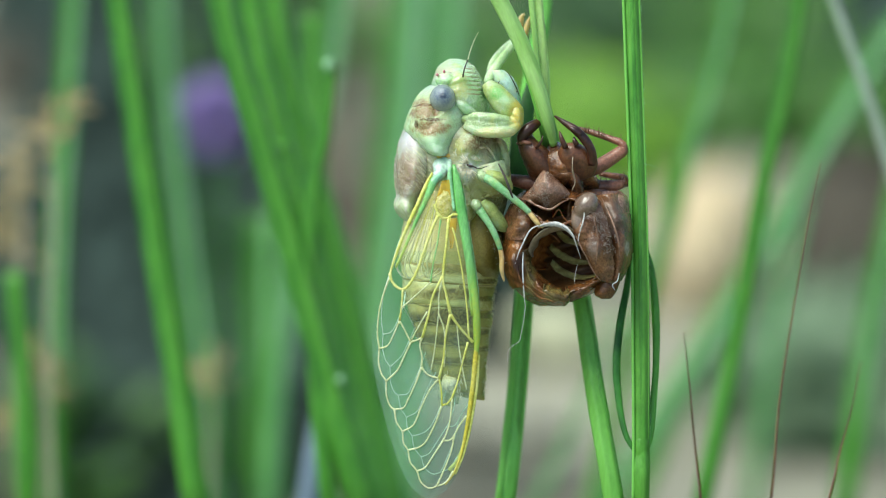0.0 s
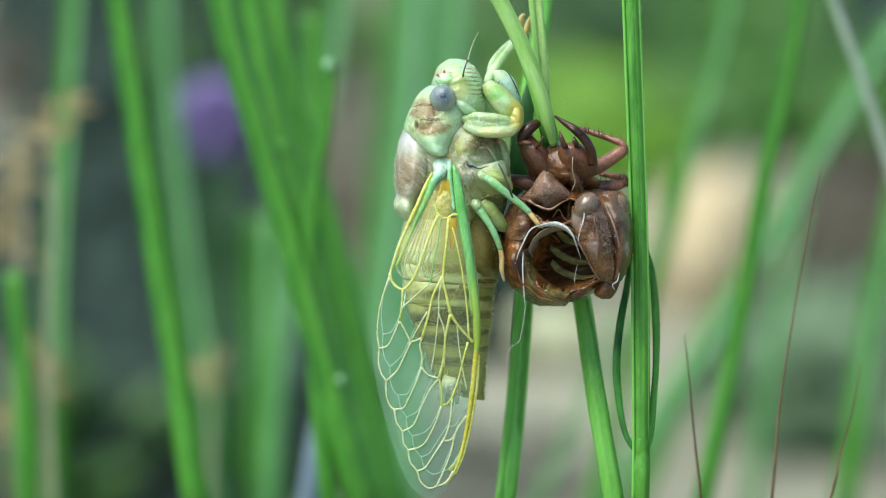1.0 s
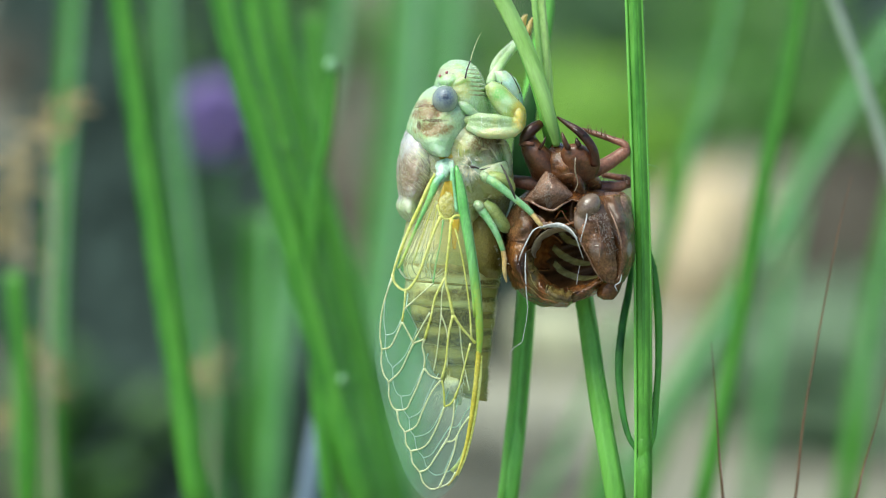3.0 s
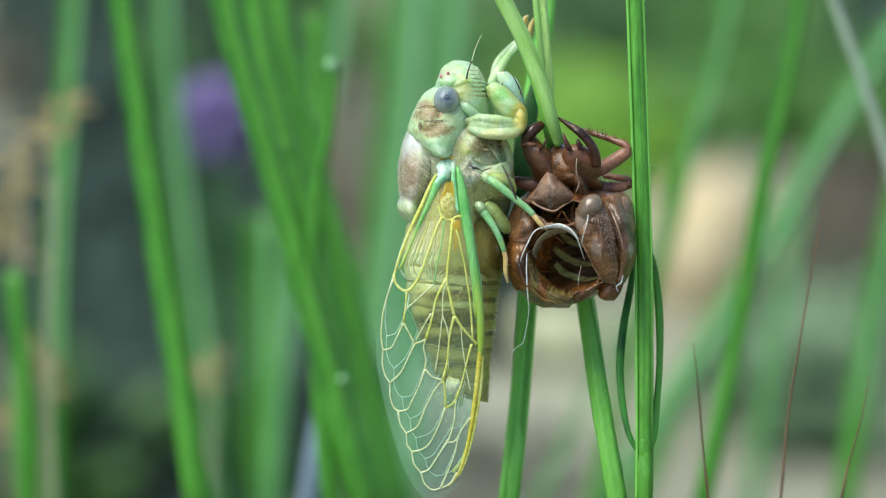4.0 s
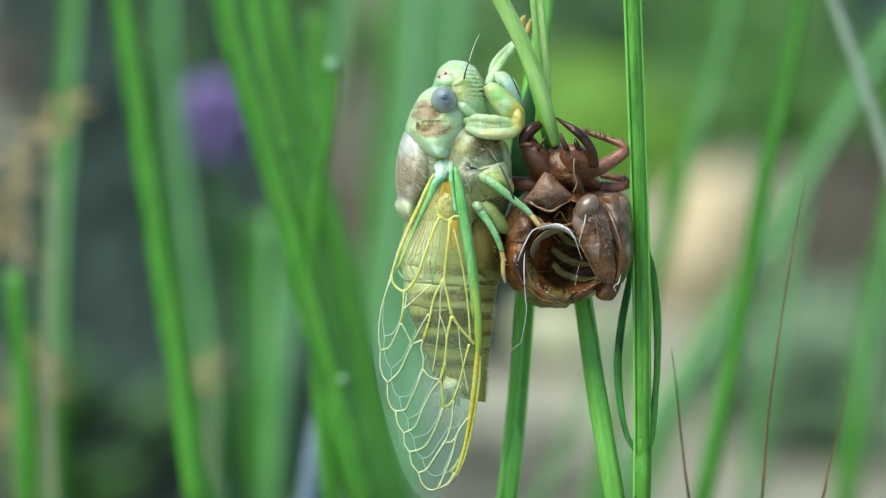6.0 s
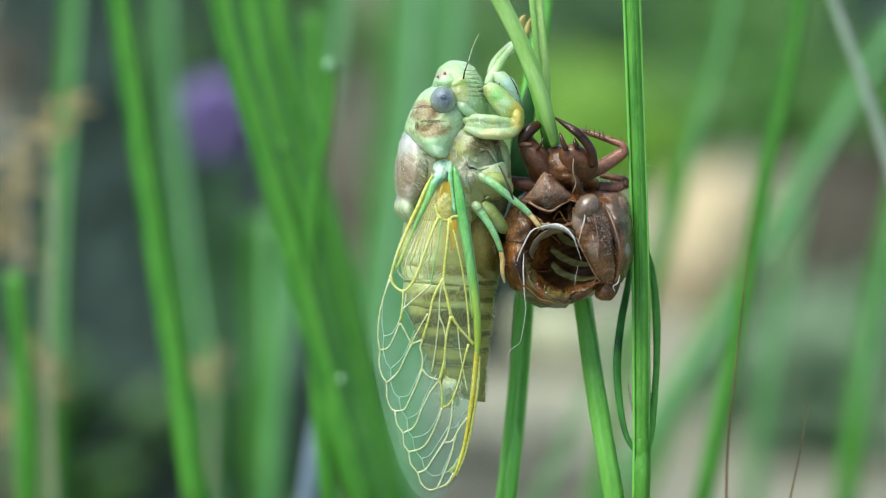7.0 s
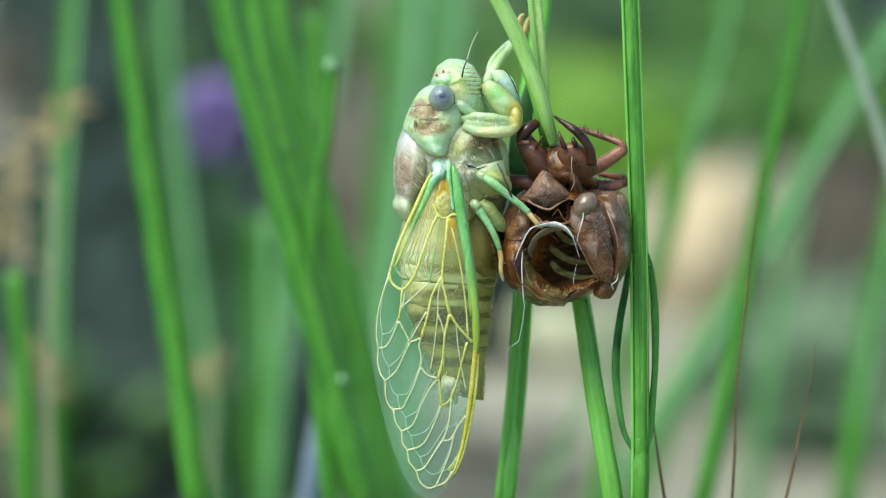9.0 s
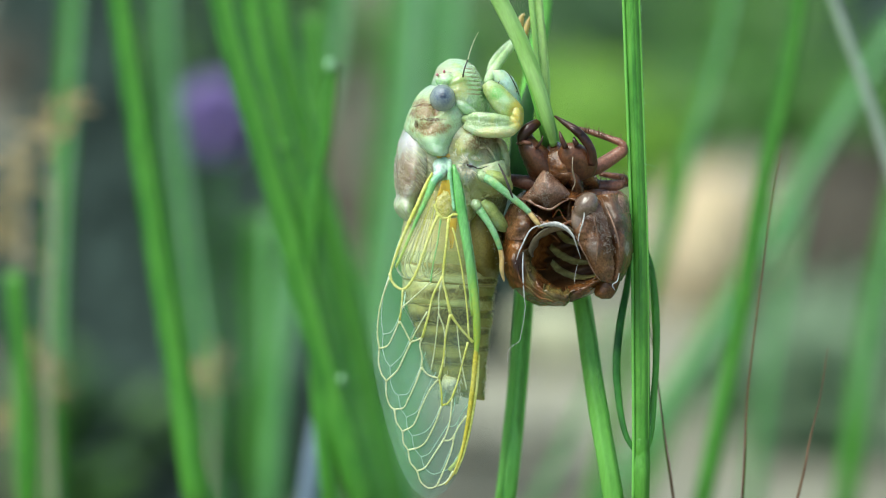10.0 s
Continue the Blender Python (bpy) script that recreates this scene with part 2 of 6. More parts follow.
def tube(points, radii, n=10, sub=5, ribs=0, rib=0.0, flat=1.0, bm=None):
    """A tapered tube through world points; ribs give it a grooved section, flat squeezes it front to back."""
    bm = bm or bmesh.new()
    if isinstance(radii, (int, float)):
        radii = [radii] * len(points)
    path = spline([(*p, r) for p, r in zip(points, radii)], sub)
    rings = []
    for i, row in enumerate(path):
        p = Vector(row[:3])
        way = Vector(path[min(i + 1, len(path) - 1)][:3]) - Vector(path[max(i - 1, 0)][:3])
        way.normalize()
        x = way.cross(AHEAD)
        if x.length < 0.05:
            x = way.cross(RISE)
        x.normalize()
        y = way.cross(x).normalized()
        r = max(row[3], 1e-6)
        rings.append([p + (x * math.cos(a) + y * math.sin(a) * flat) * r * (1 + rib * math.cos(ribs * a))
                      for a in (2 * math.pi * k / n for k in range(n))])
    return skin(bm, rings)


def loft(sections, n=36, sub=6, rough=0.0, grain=900, power=2.0, ridge=None, bm=None):
    """A body through sections (u, v of one side, u, v of the other side, half depth, centre depth), depth in millimetres."""
    bm = bm or bmesh.new()
    rows = spline(sections, sub)
    rings = []
    for s, (ul, vl, ur, vr, dh, dc) in enumerate(rows):
        a, b = at(ul, vl, dc), at(ur, vr, dc)
        c, h = (a + b) / 2, (b - a) / 2
        ring = []
        for k in range(n):
            w = 2 * math.pi * k / n
            cx, sx = math.cos(w), math.sin(w)
            cx = math.copysign(abs(cx) ** (2 / power), cx)
            sx = math.copysign(abs(sx) ** (2 / power), sx)
            g = 1.0
            if ridge:
                g += ridge(s / max(len(rows) - 1, 1), w)
            p = c + (h * cx - AHEAD * (dh * 0.001 * sx)) * g
            if rough:
                out = (p - c).normalized()
                p = p + out * (noise.fractal(p * grain, 1.0, 2.0, 3) * rough * 0.001)
            ring.append(p)
        rings.append(ring)
    return skin(bm, rings)


def ball(u, v, d, ru, rv, rd, rough=0.0, grain=900, turn=0.0, n=28, bm=None):
    """A rounded lump at u, v, d with half sizes ru, rv on the grid and rd millimetres deep."""
    bm = bm or bmesh.new()
    c = at(u, v, d)
    t = radians(turn)
    rings = []
    for i in range(1, n // 2):
        ph = math.pi * i / (n // 2)
        ring = []
        for k in range(n):
            w = 2 * math.pi * k / n
            x, z, y = ru * math.sin(ph) * math.cos(w), rv * math.cos(ph), rd * math.sin(ph) * math.sin(w)
            xr, zr = x * math.cos(t) - z * math.sin(t), x * math.sin(t) + z * math.cos(t)
            p = c + SIDE * (xr * GRID) + RISE * (zr * GRID) + AHEAD * (y * 0.001)
            if rough:
                p = p + (p - c).normalized() * (noise.fractal(p * grain, 1.0, 2.0, 3) * rough * 0.001)
            ring.append(p)
        rings.append(ring)
    return skin(bm, rings)


def fused(ob, cell, smooth_steps, crumple=0.0, size=0.8, depth=3):
    """Melts the lumps of one part into one skin and crumples it a little; cell, crumple and size in millimetres."""
    rm = ob.modifiers.new("melt", "REMESH")
    rm.mode, rm.voxel_size, rm.use_smooth_shade = "VOXEL", cell * 0.001, True
    sm = ob.modifiers.new("soften", "SMOOTH")
    sm.factor, sm.iterations = 0.5, smooth_steps
    if crumple:
        crumpled(ob, crumple, size, depth)
    return ob


def crumpled(ob, crumple, size, depth=3):
    tex = bpy.data.textures.new("crumple", "CLOUDS")
    tex.noise_scale, tex.noise_depth = size * 0.001, depth
    dm = ob.modifiers.new("crumple", "DISPLACE")
    dm.texture, dm.strength, dm.mid_level, dm.texture_coords = tex, crumple * 0.001, 0.5, "LOCAL"
    return ob


def thin(ob, t):
    """Gives a sheet its thickness, in millimetres."""
    so = ob.modifiers.new("thick", "SOLIDIFY")
    so.thickness, so.offset = t * 0.001, 0
    return ob


def sheet(left, right, bulge, sub_=5, across=12, wave=0.0, rag=0.0):
    """A thin curved plate between two edges on the plan; bulge and wave in millimetres."""
    rows = []
    for k, (a, b) in enumerate(zip(spline(left, sub_), spline(right, sub_))):
        a = a + np.array((rag * noise.noise(Vector((a[0], k * 0.45, 1))), 0, 0))
        b = b + np.array((rag * noise.noise(Vector((b[0], k * 0.45, 5))), 0, 0))
        row = []
        for i in range(across + 1):
            f = i / across
            p = at(*(a + (b - a) * f))
            p = p - AHEAD * (0.001 * bulge * math.sin(math.pi * f)) + AHEAD * (0.001 * wave * noise.fractal(p * 700, 1.0, 2.0, 2))
            row.append(p)
        rows.append(row)
    return skin(bmesh.new(), rows, closed=False)


def mm(*pts, d=0.0):
    return [at(p[0], p[1], p[2] if len(p) > 2 else d) for p in pts]


def step(r):
    return r * GRID


# ---------------------------------------------------------------- ground
def ground():
    bm = bmesh.new()
    xs = [-60, -20, -6, -2.5] + [-1.4 + i * 0.05 for i in range(57)] + [2.5, 6, 20, 60]
    ys = [-60, -20, -6, -2, -0.6] + [0.1 + i * 0.05 for i in range(58)] + [4, 7, 20, 80]
    rows = []
    for y in ys:
        rows.append([Vector((x, y, (noise.fractal(Vector((x * 4, y * 4, 0)), 1.0, 2.0, 4) * 0.012 if abs(x) < 2.6 and -1 < y < 4 else 0)))
                     for x in xs])
    skin(bm, rows, closed=False)
    me = bpy.data.meshes.new("ground")
    bm.to_mesh(me)
    bm.free()
    me.polygons.foreach_set("use_smooth", [True] * len(me.polygons))
    me.materials.append(EARTH)
    return tagged(new("ground", me), "grey-brown dry earth of a meadow clearing", "ground", kind="structure")


ground()


def leaf_patch(name, spots, material, label, category, count, size, height, seed):
    """Low plants or litter as one mesh of many small folded leaves; spots: u, v and half widths on the grid, laid on the ground."""
    rnd = random.Random(seed)
    verts, faces = [], []
    for u, v, ru, rv in spots:
        for _ in range(count):
            a, r = rnd.uniform(0, 6.283), math.sqrt(rnd.random())
            base = on_ground(u + ru * r * math.cos(a), v + rv * r * math.sin(a))
            base.z = rnd.uniform(0.004, height) * (1 - 0.5 * r)
            L = size * rnd.uniform(0.6, 1.3)
            turn, pitch = rnd.uniform(0, 6.283), rnd.uniform(-0.5, 0.9)
            x = Vector((math.cos(turn) * math.cos(pitch), math.sin(turn) * math.cos(pitch), math.sin(pitch)))
            y = x.cross(Vector((0, 0, 1))).normalized() * L * 0.32
            z = x.cross(y).normalized() * L * 0.08
            k = len(verts)
            verts += [base, base + x * L * 0.45 + y + z, base + x * L, base + x * L * 0.45 - y + z, base + x * L * 0.5 - z]
            faces += [(k, k + 1, k + 4), (k + 1, k + 2, k + 4), (k + 2, k + 3, k + 4), (k + 3, k, k + 4)]
    me = bpy.data.meshes.new(name)
    me.from_pydata(verts, [], faces)
    me.materials.append(material)
    return tagged(new(name, me), label, category, kind="stuff")


def stone(u, v, w, h, material, label):
    c = on_ground(u, v)
    far = (c - EYE).dot(AHEAD) / REACH
    rx, rz = w * GRID * far / 2, h * GRID * far / 2
    bm = bmesh.new()
    bmesh.ops.create_icosphere(bm, subdivisions=4, radius=1)
    for p in bm.verts:
        q = p.co.copy()
        k = 1 + 0.22 * noise.fractal(q * 1.3 + c * 30, 1.0, 2.0, 3)
        p.co = Vector((q.x * rx * k, q.y * rx * 0.8 * k, q.z * rz * k)) + Vector((c.x, c.y, rz * 0.75))
    o = thing("stone", (c.x, c.y, 0), label, "stone")
    part("boulder", bm, material, o)
    return o


def meadow():
    """The meadow goes on around: low leaves and short blades, thin where the insect hangs."""
    rnd = random.Random(77)
    for material, name, lab, cat, lean, n in ((LEAF, "meadow_plants", "low green meadow plants on the earth", "low plants", 0.7, 9000), (LEAF_GREY, "meadow_plants", "low grey-green meadow plants on the earth", "low plants", 0.6, 3200),
                                             (LITTER, "meadow_litter", "dry brown leaf litter on the earth", "leaf litter", 0.1, 3200), (STALK, "meadow_grass", "short green grass blades of the meadow", "grass", 1.4, 9000)):
        verts, faces = [], []
        while len(faces) < n * 2:
            r, w = 5.5 * rnd.random() ** 1.6, rnd.uniform(0, 6.283)
            x, y = r * math.cos(w), 0.8 + r * math.sin(w)
            clump = noise.noise(Vector((x * 2.2, y * 2.2, lean * 9)))
            if (y > 0.15 and abs(x) < 0.07 + 0.21 * y) or math.hypot(x, y) < 0.16 or clump < 0.02:
                continue
            L = rnd.uniform(0.02, 0.045) if lean < 1 else rnd.uniform(0.06, 0.20)
            a, p = rnd.uniform(0, 6.283), lean + rnd.uniform(-0.35, 0.3)
            way = Vector((math.cos(a) * math.cos(p), math.sin(a) * math.cos(p), math.sin(p)))
            side = Vector((-math.sin(a), math.cos(a), 0)) * (L * 0.3 if lean < 1 else 0.0022)
            b = Vector((x, y, 0.002))
            k = len(verts)
            verts += [b, b + way * L * 0.5 + side, b + way * L - Vector((0, 0, L * 0.12)), b + way * L * 0.5 - side]
            faces += [(k, k + 1, k + 2), (k, k + 2, k + 3)]
        me = bpy.data.meshes.new(name)
        me.from_pydata(verts, [], faces)
        me.materials.append(material)
        tagged(new(name, me), lab, cat, kind="stuff")


meadow()


# ---------------------------------------------------------------- stalks
def to_ground(pts):
    """Leads a stalk on from its lowest point down to the ground."""
    p, q = pts[-1], pts[-2]
    way = (p - q) * (0.02 / max((p - q).length, 0.001))
    lean = max(-0.6, min(0.6, way.x / max(-way.z, 0.004)))
    line = []
    x, z, i = p.x, p.z, 0
    while z > 0.03:
        x, z, i = x + lean * 0.02 * 0.85 ** i, z - 0.02, i + 1
        line.append(Vector((x, p.y, z)))
    return pts + line + [Vector((x, p.y, -0.004))]


def stalk(pts, d, width, material, label, name="grass_stalk", group="grass stalks", category="grass stalk", ribs=7, rib=0.05, taper=0.8, flat=1.0):
    """A grass stalk through plan points, down to the ground. Width on the grid."""
    line = to_ground([at(p[0], p[1], d + (p[2] if len(p) > 2 else 0)) for p in pts])
    k = (REACH + d * 0.001) / REACH
    n = len(line)
    radii = [step(width) * k / 2 * (taper + (1 - taper) * min(1, i / (len(pts) - 1))) for i in range(n)]
    o = thing(name, (line[-1].x, line[-1].y, 0), label, category, group)
    part("stem", tube(line, radii, 28, 6, ribs, rib, flat), material, o)
    return o


# ---------------------------------------------------------------- the clearing behind
leaf_patch("low_plants", [(1015, 246, 112, 82), (1095, 290, 76, 56)], LEAF_LIME,
           "patch of bright lime-green low plants on the ground", "low plants", 420, 0.026, 0.018, 3)
leaf_patch("low_plants", [(1250, 90, 170, 110), (1400, 100, 110, 100), (1420, 230, 90, 60), (1530, 250, 60, 90), (1222, 250, 100, 50), (790, 120, 120, 170), (540, 60, 60, 90), (300, 120, 50, 120)], LEAF,
           "patch of mid-green low plants on the ground", "low plants", 300, 0.028, 0.022, 4)
leaf_patch("low_plants", [(1400, 70, 80, 90), (1300, 60, 120, 80), (1200, 60, 80, 60)], LEAF,
           "patch of dense mid-green low plants on the ground", "low plants", 420, 0.026, 0.03, 9)
leaf_patch("low_plants", [(1450, 700, 170, 110), (760, 330, 60, 120)], LEAF_GREY,
           "patch of grey-green low plants on the ground", "low plants", 320, 0.024, 0.035, 5)
leaf_patch("low_plants", [(1040, 50, 140, 90), (1090, 110, 80, 50), (1180, 20, 80, 40)], LEAF_DARK,
           "patch of dark green low plants on the ground", "low plants", 420, 0.026, 0.03, 15)
# these dark leaves are damp litter and also paint the shadows on the ground
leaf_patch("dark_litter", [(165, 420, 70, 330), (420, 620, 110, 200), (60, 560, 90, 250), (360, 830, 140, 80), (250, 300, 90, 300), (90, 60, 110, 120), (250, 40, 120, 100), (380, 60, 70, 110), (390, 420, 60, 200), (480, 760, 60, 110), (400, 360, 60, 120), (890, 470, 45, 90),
                           (200, 690, 90, 110), (1500, 50, 100, 90), (300, 480, 60, 200), (480, 120, 50, 120), (170, 130, 60, 190), (330, 60, 60, 120), (80, 860, 190, 80), (882, 560, 34, 80), (1530, 90, 70, 110)], HUMUS_SHADE,
           "dark damp leaf litter on the ground, with shadow painted in", "leaf litter", 420, 0.030, 0.02, 6)
leaf_patch("leaf_litter", [(640, 250, 70, 260), (640, 840, 60, 60), (30, 140, 50, 70)], LITTER,
           "brown dry leaf litter on the earth", "leaf litter", 160, 0.022, 0.012, 7)
leaf_patch("leaf_litter", [(1516, 400, 64, 110), (1506, 520, 70, 90)], LITTER,
           "brown dry leaf litter under the grass", "leaf litter", 520, 0.022, 0.02, 14)
leaf_patch("leaf_litter", [(880, 862, 130, 40)], GREY_LITTER,
           "grey weathered leaf litter on the earth", "leaf litter", 260, 0.022, 0.012, 8)
leaf_patch("low_plants", [(190, 850, 40, 60), (110, 900, 50, 40), (20, 880, 40, 50)], LEAF,
           "small tuft of dark green low plants on the ground", "low plants", 90, 0.026, 0.03, 12)
stone(1250, 560, 200, 300, STONE, "pale tan limestone lying on the earth")
stone(1005, 648, 190, 130, STONE_OLIVE, "flat pale limestone lying on the earth")

# ---------------------------------------------------------------- stalks that carry the insect
STALK_TALL = "fine-ribbed fresh green grass stalk standing upright"
hang_stalk = stalk([(852, -60, -4.2), (882, 0, -4.2), (920, 75, -4.2), (948, 150, -4.2), (966, 215, -3.6), (978, 270, -1), (1004, 400, 4), (1029, 530, 3), (1054, 700, 1), (1087, 890, 0)], 0.5, 36,
                   STALK_PALE, "pale green grass stalk bending under the cast skin", taper=0.68)
# paler copy of the upper stalk, painting the light that falls on it
part("leaf_blade", tube(mm((852, -60, -4.2), (883, 0, -4.2), (921, 75, -4.2), (950, 150, -4.2), (968, 212, -4.0), (980, 258, -3.2)), [step(r) for r in (14.5, 14.5, 14, 13.5, 11, 6)], 36, 8, 5, 0.05, 0.8), STALK_CREAM, hang_stalk,
     "upper stalk painted pale cream-green for the light on it")
back_stalk = stalk([(946, -60, -3), (950, 0, -3), (957, 80, -3), (963, 150, -2.5), (966, 205, -1), (1004, 400, 2), (1029, 540), (1054, 700), (1087, 890)], 3.2, 24,
                   STALK_LIME, "slender pale green grass stalk behind the cast skin")
# pale strip that paints the light on the left edge
part("sheath_edge", tube(mm((936, -60, -0.6), (940, 0, -0.6), (947, 70, -0.6), (953, 130, -0.4), (958, 170, 0.2)), [step(r) for r in (5, 5, 5, 4.5, 3)], 12, 6, flat=0.6), STALK_CREAM, back_stalk, "pale lit edge painted on the stalk")
# the shaded right half of the lower stalk, painted as a darker strip
part("groove", tube(mm((1038, 530, 2.75), (1050, 600, 1.95), (1066, 700, 0.75), (1099, 890, -0.25)), [step(r) for r in (3, 4.5, 5.5, 5.5)], 12, 6, flat=0.3), STALK_SIDE, hang_stalk, "darker strip along the stalk")
deep_stalk = stalk([(966, -60), (958, 40), (942, 130), (926, 230), (922, 330), (930, 450), (925, 560), (910, 740), (893, 890)], 8.0, 36,
                   STALK_MID, "deep green grass stalk behind the insect")
# painted sheen on the left side, painted shade on the right
part("sheath_edge", tube(mm((922, 500, 6.9), (915, 560, 6.8), (904, 680, 6.8), (898, 740, 6.8), (882, 890, 6.8)), [step(r) for r in (3, 5, 6, 6, 6)], 14, 6, flat=0.4), STALK_PALE, deep_stalk, "pale green sheen painted along the stalk")
part("rib", tube(mm((938, 500, 7.3), (934, 560, 7.25), (921, 700, 7.25), (905, 890, 7.25)), [step(r) for r in (4, 6, 6.5, 6.5)], 12, 6, flat=0.35), STALK_SIDE, deep_stalk, "darker strip for the shaded side of the stalk")
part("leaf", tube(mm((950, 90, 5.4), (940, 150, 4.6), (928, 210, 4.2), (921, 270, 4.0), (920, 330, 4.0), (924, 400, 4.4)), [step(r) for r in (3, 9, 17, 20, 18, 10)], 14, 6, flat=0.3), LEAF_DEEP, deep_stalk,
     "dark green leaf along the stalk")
main_stalk = stalk([(1116, -60), (1117, 0), (1125, 220), (1132, 440), (1134, 640), (1134, 790), (1133, 890)], -1.0, 31,
                   STALK_MAIN, STALK_TALL + " beside the cast skin", ribs=5, rib=0.05, taper=0.97)
part("node", loft([(1122, 768, 1146, 767, 0.55, -1.0), (1119, 778, 1149, 777, 0.78, -1.0), (1117, 790, 1150, 788, 0.84, -1.0), (1118, 800, 1149, 798, 0.82, -1.0), (1120, 812, 1147, 810, 0.72, -1.0), (1123, 822, 1144, 821, 0.5, -1.0)], 24, 6), STALK_MAIN, main_stalk,
     "swollen pale joint of the stalk")
part("leaf", tube(mm((1124, 800, -1.6), (1106, 765, -1.2), (1094, 700, -0.6), (1091, 640, -0.2), (1098, 570, 0.6), (1110, 505, 1.2), (1116, 440, 1.6)),
                  [step(r) for r in (4, 5, 6.5, 7, 7, 6, 2)], 12, 6, flat=0.35), STALK_DARK, main_stalk, "narrow blue-green side leaf")
part("leaf", tube(mm((1143, 798, -1.4), (1151, 765, -1.0), (1157, 700, -0.4), (1161, 640, 0), (1161, 560, 0.4), (1155, 490, 0.7), (1146, 440, 0.8)),
                  [step(r) for r in (5, 6.5, 6, 6, 7, 6, 1.5)], 12, 6, flat=0.35), STALK, main_stalk, "narrow green side leaf")

# the sheen along the left side is painted as a pale strip
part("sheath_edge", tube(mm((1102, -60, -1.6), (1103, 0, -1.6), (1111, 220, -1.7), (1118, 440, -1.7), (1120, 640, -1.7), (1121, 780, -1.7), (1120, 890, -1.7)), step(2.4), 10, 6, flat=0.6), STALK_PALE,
     main_stalk, "pale green sheen painted along the stalk")
part("groove", tube(mm((1116, -60, -1.74), (1118, 0, -1.74), (1126, 220, -1.74), (1133, 440, -1.74), (1135, 640, -1.74), (1135, 762, -1.7)), [step(r) for r in (4, 4, 3.8, 3.6, 3, 0.6)], 14, 6, flat=0.3), STALK_STRIP,
     main_stalk, "darker strip along the stalk")
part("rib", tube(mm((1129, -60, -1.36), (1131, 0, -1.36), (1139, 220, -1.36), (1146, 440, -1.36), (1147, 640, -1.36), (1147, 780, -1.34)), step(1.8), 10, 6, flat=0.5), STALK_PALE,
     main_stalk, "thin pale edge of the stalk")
rnd = random.Random(31)
bm = bmesh.new()
for _ in range(420):
    v = rnd.uniform(-20, 780)
    edge = 1102 + 0.035 * v if v < 440 else 1118 + 0.002 * (v - 440)
    right = rnd.random() < 0.6
    u = edge + (31 if right else 0)
    tube(mm((u, v, -1.2), (u + (2.4 if right else -2.4) * rnd.uniform(0.6, 1.2), v - rnd.uniform(0, 3), -1.3)), [step(0.45), step(0.15)], 3, 2, bm=bm)
tube(mm((1140, 290, -1.4), (1152, 293, -1.6), (1167, 299, -1.8)), [step(0.6), step(0.5), step(0.2)], 4, 3, bm=bm)
tagged(part("stalk_hairs", bm, STALK_MINT, main_stalk, "tiny pale hairs along the stalk"), kind="stuff")

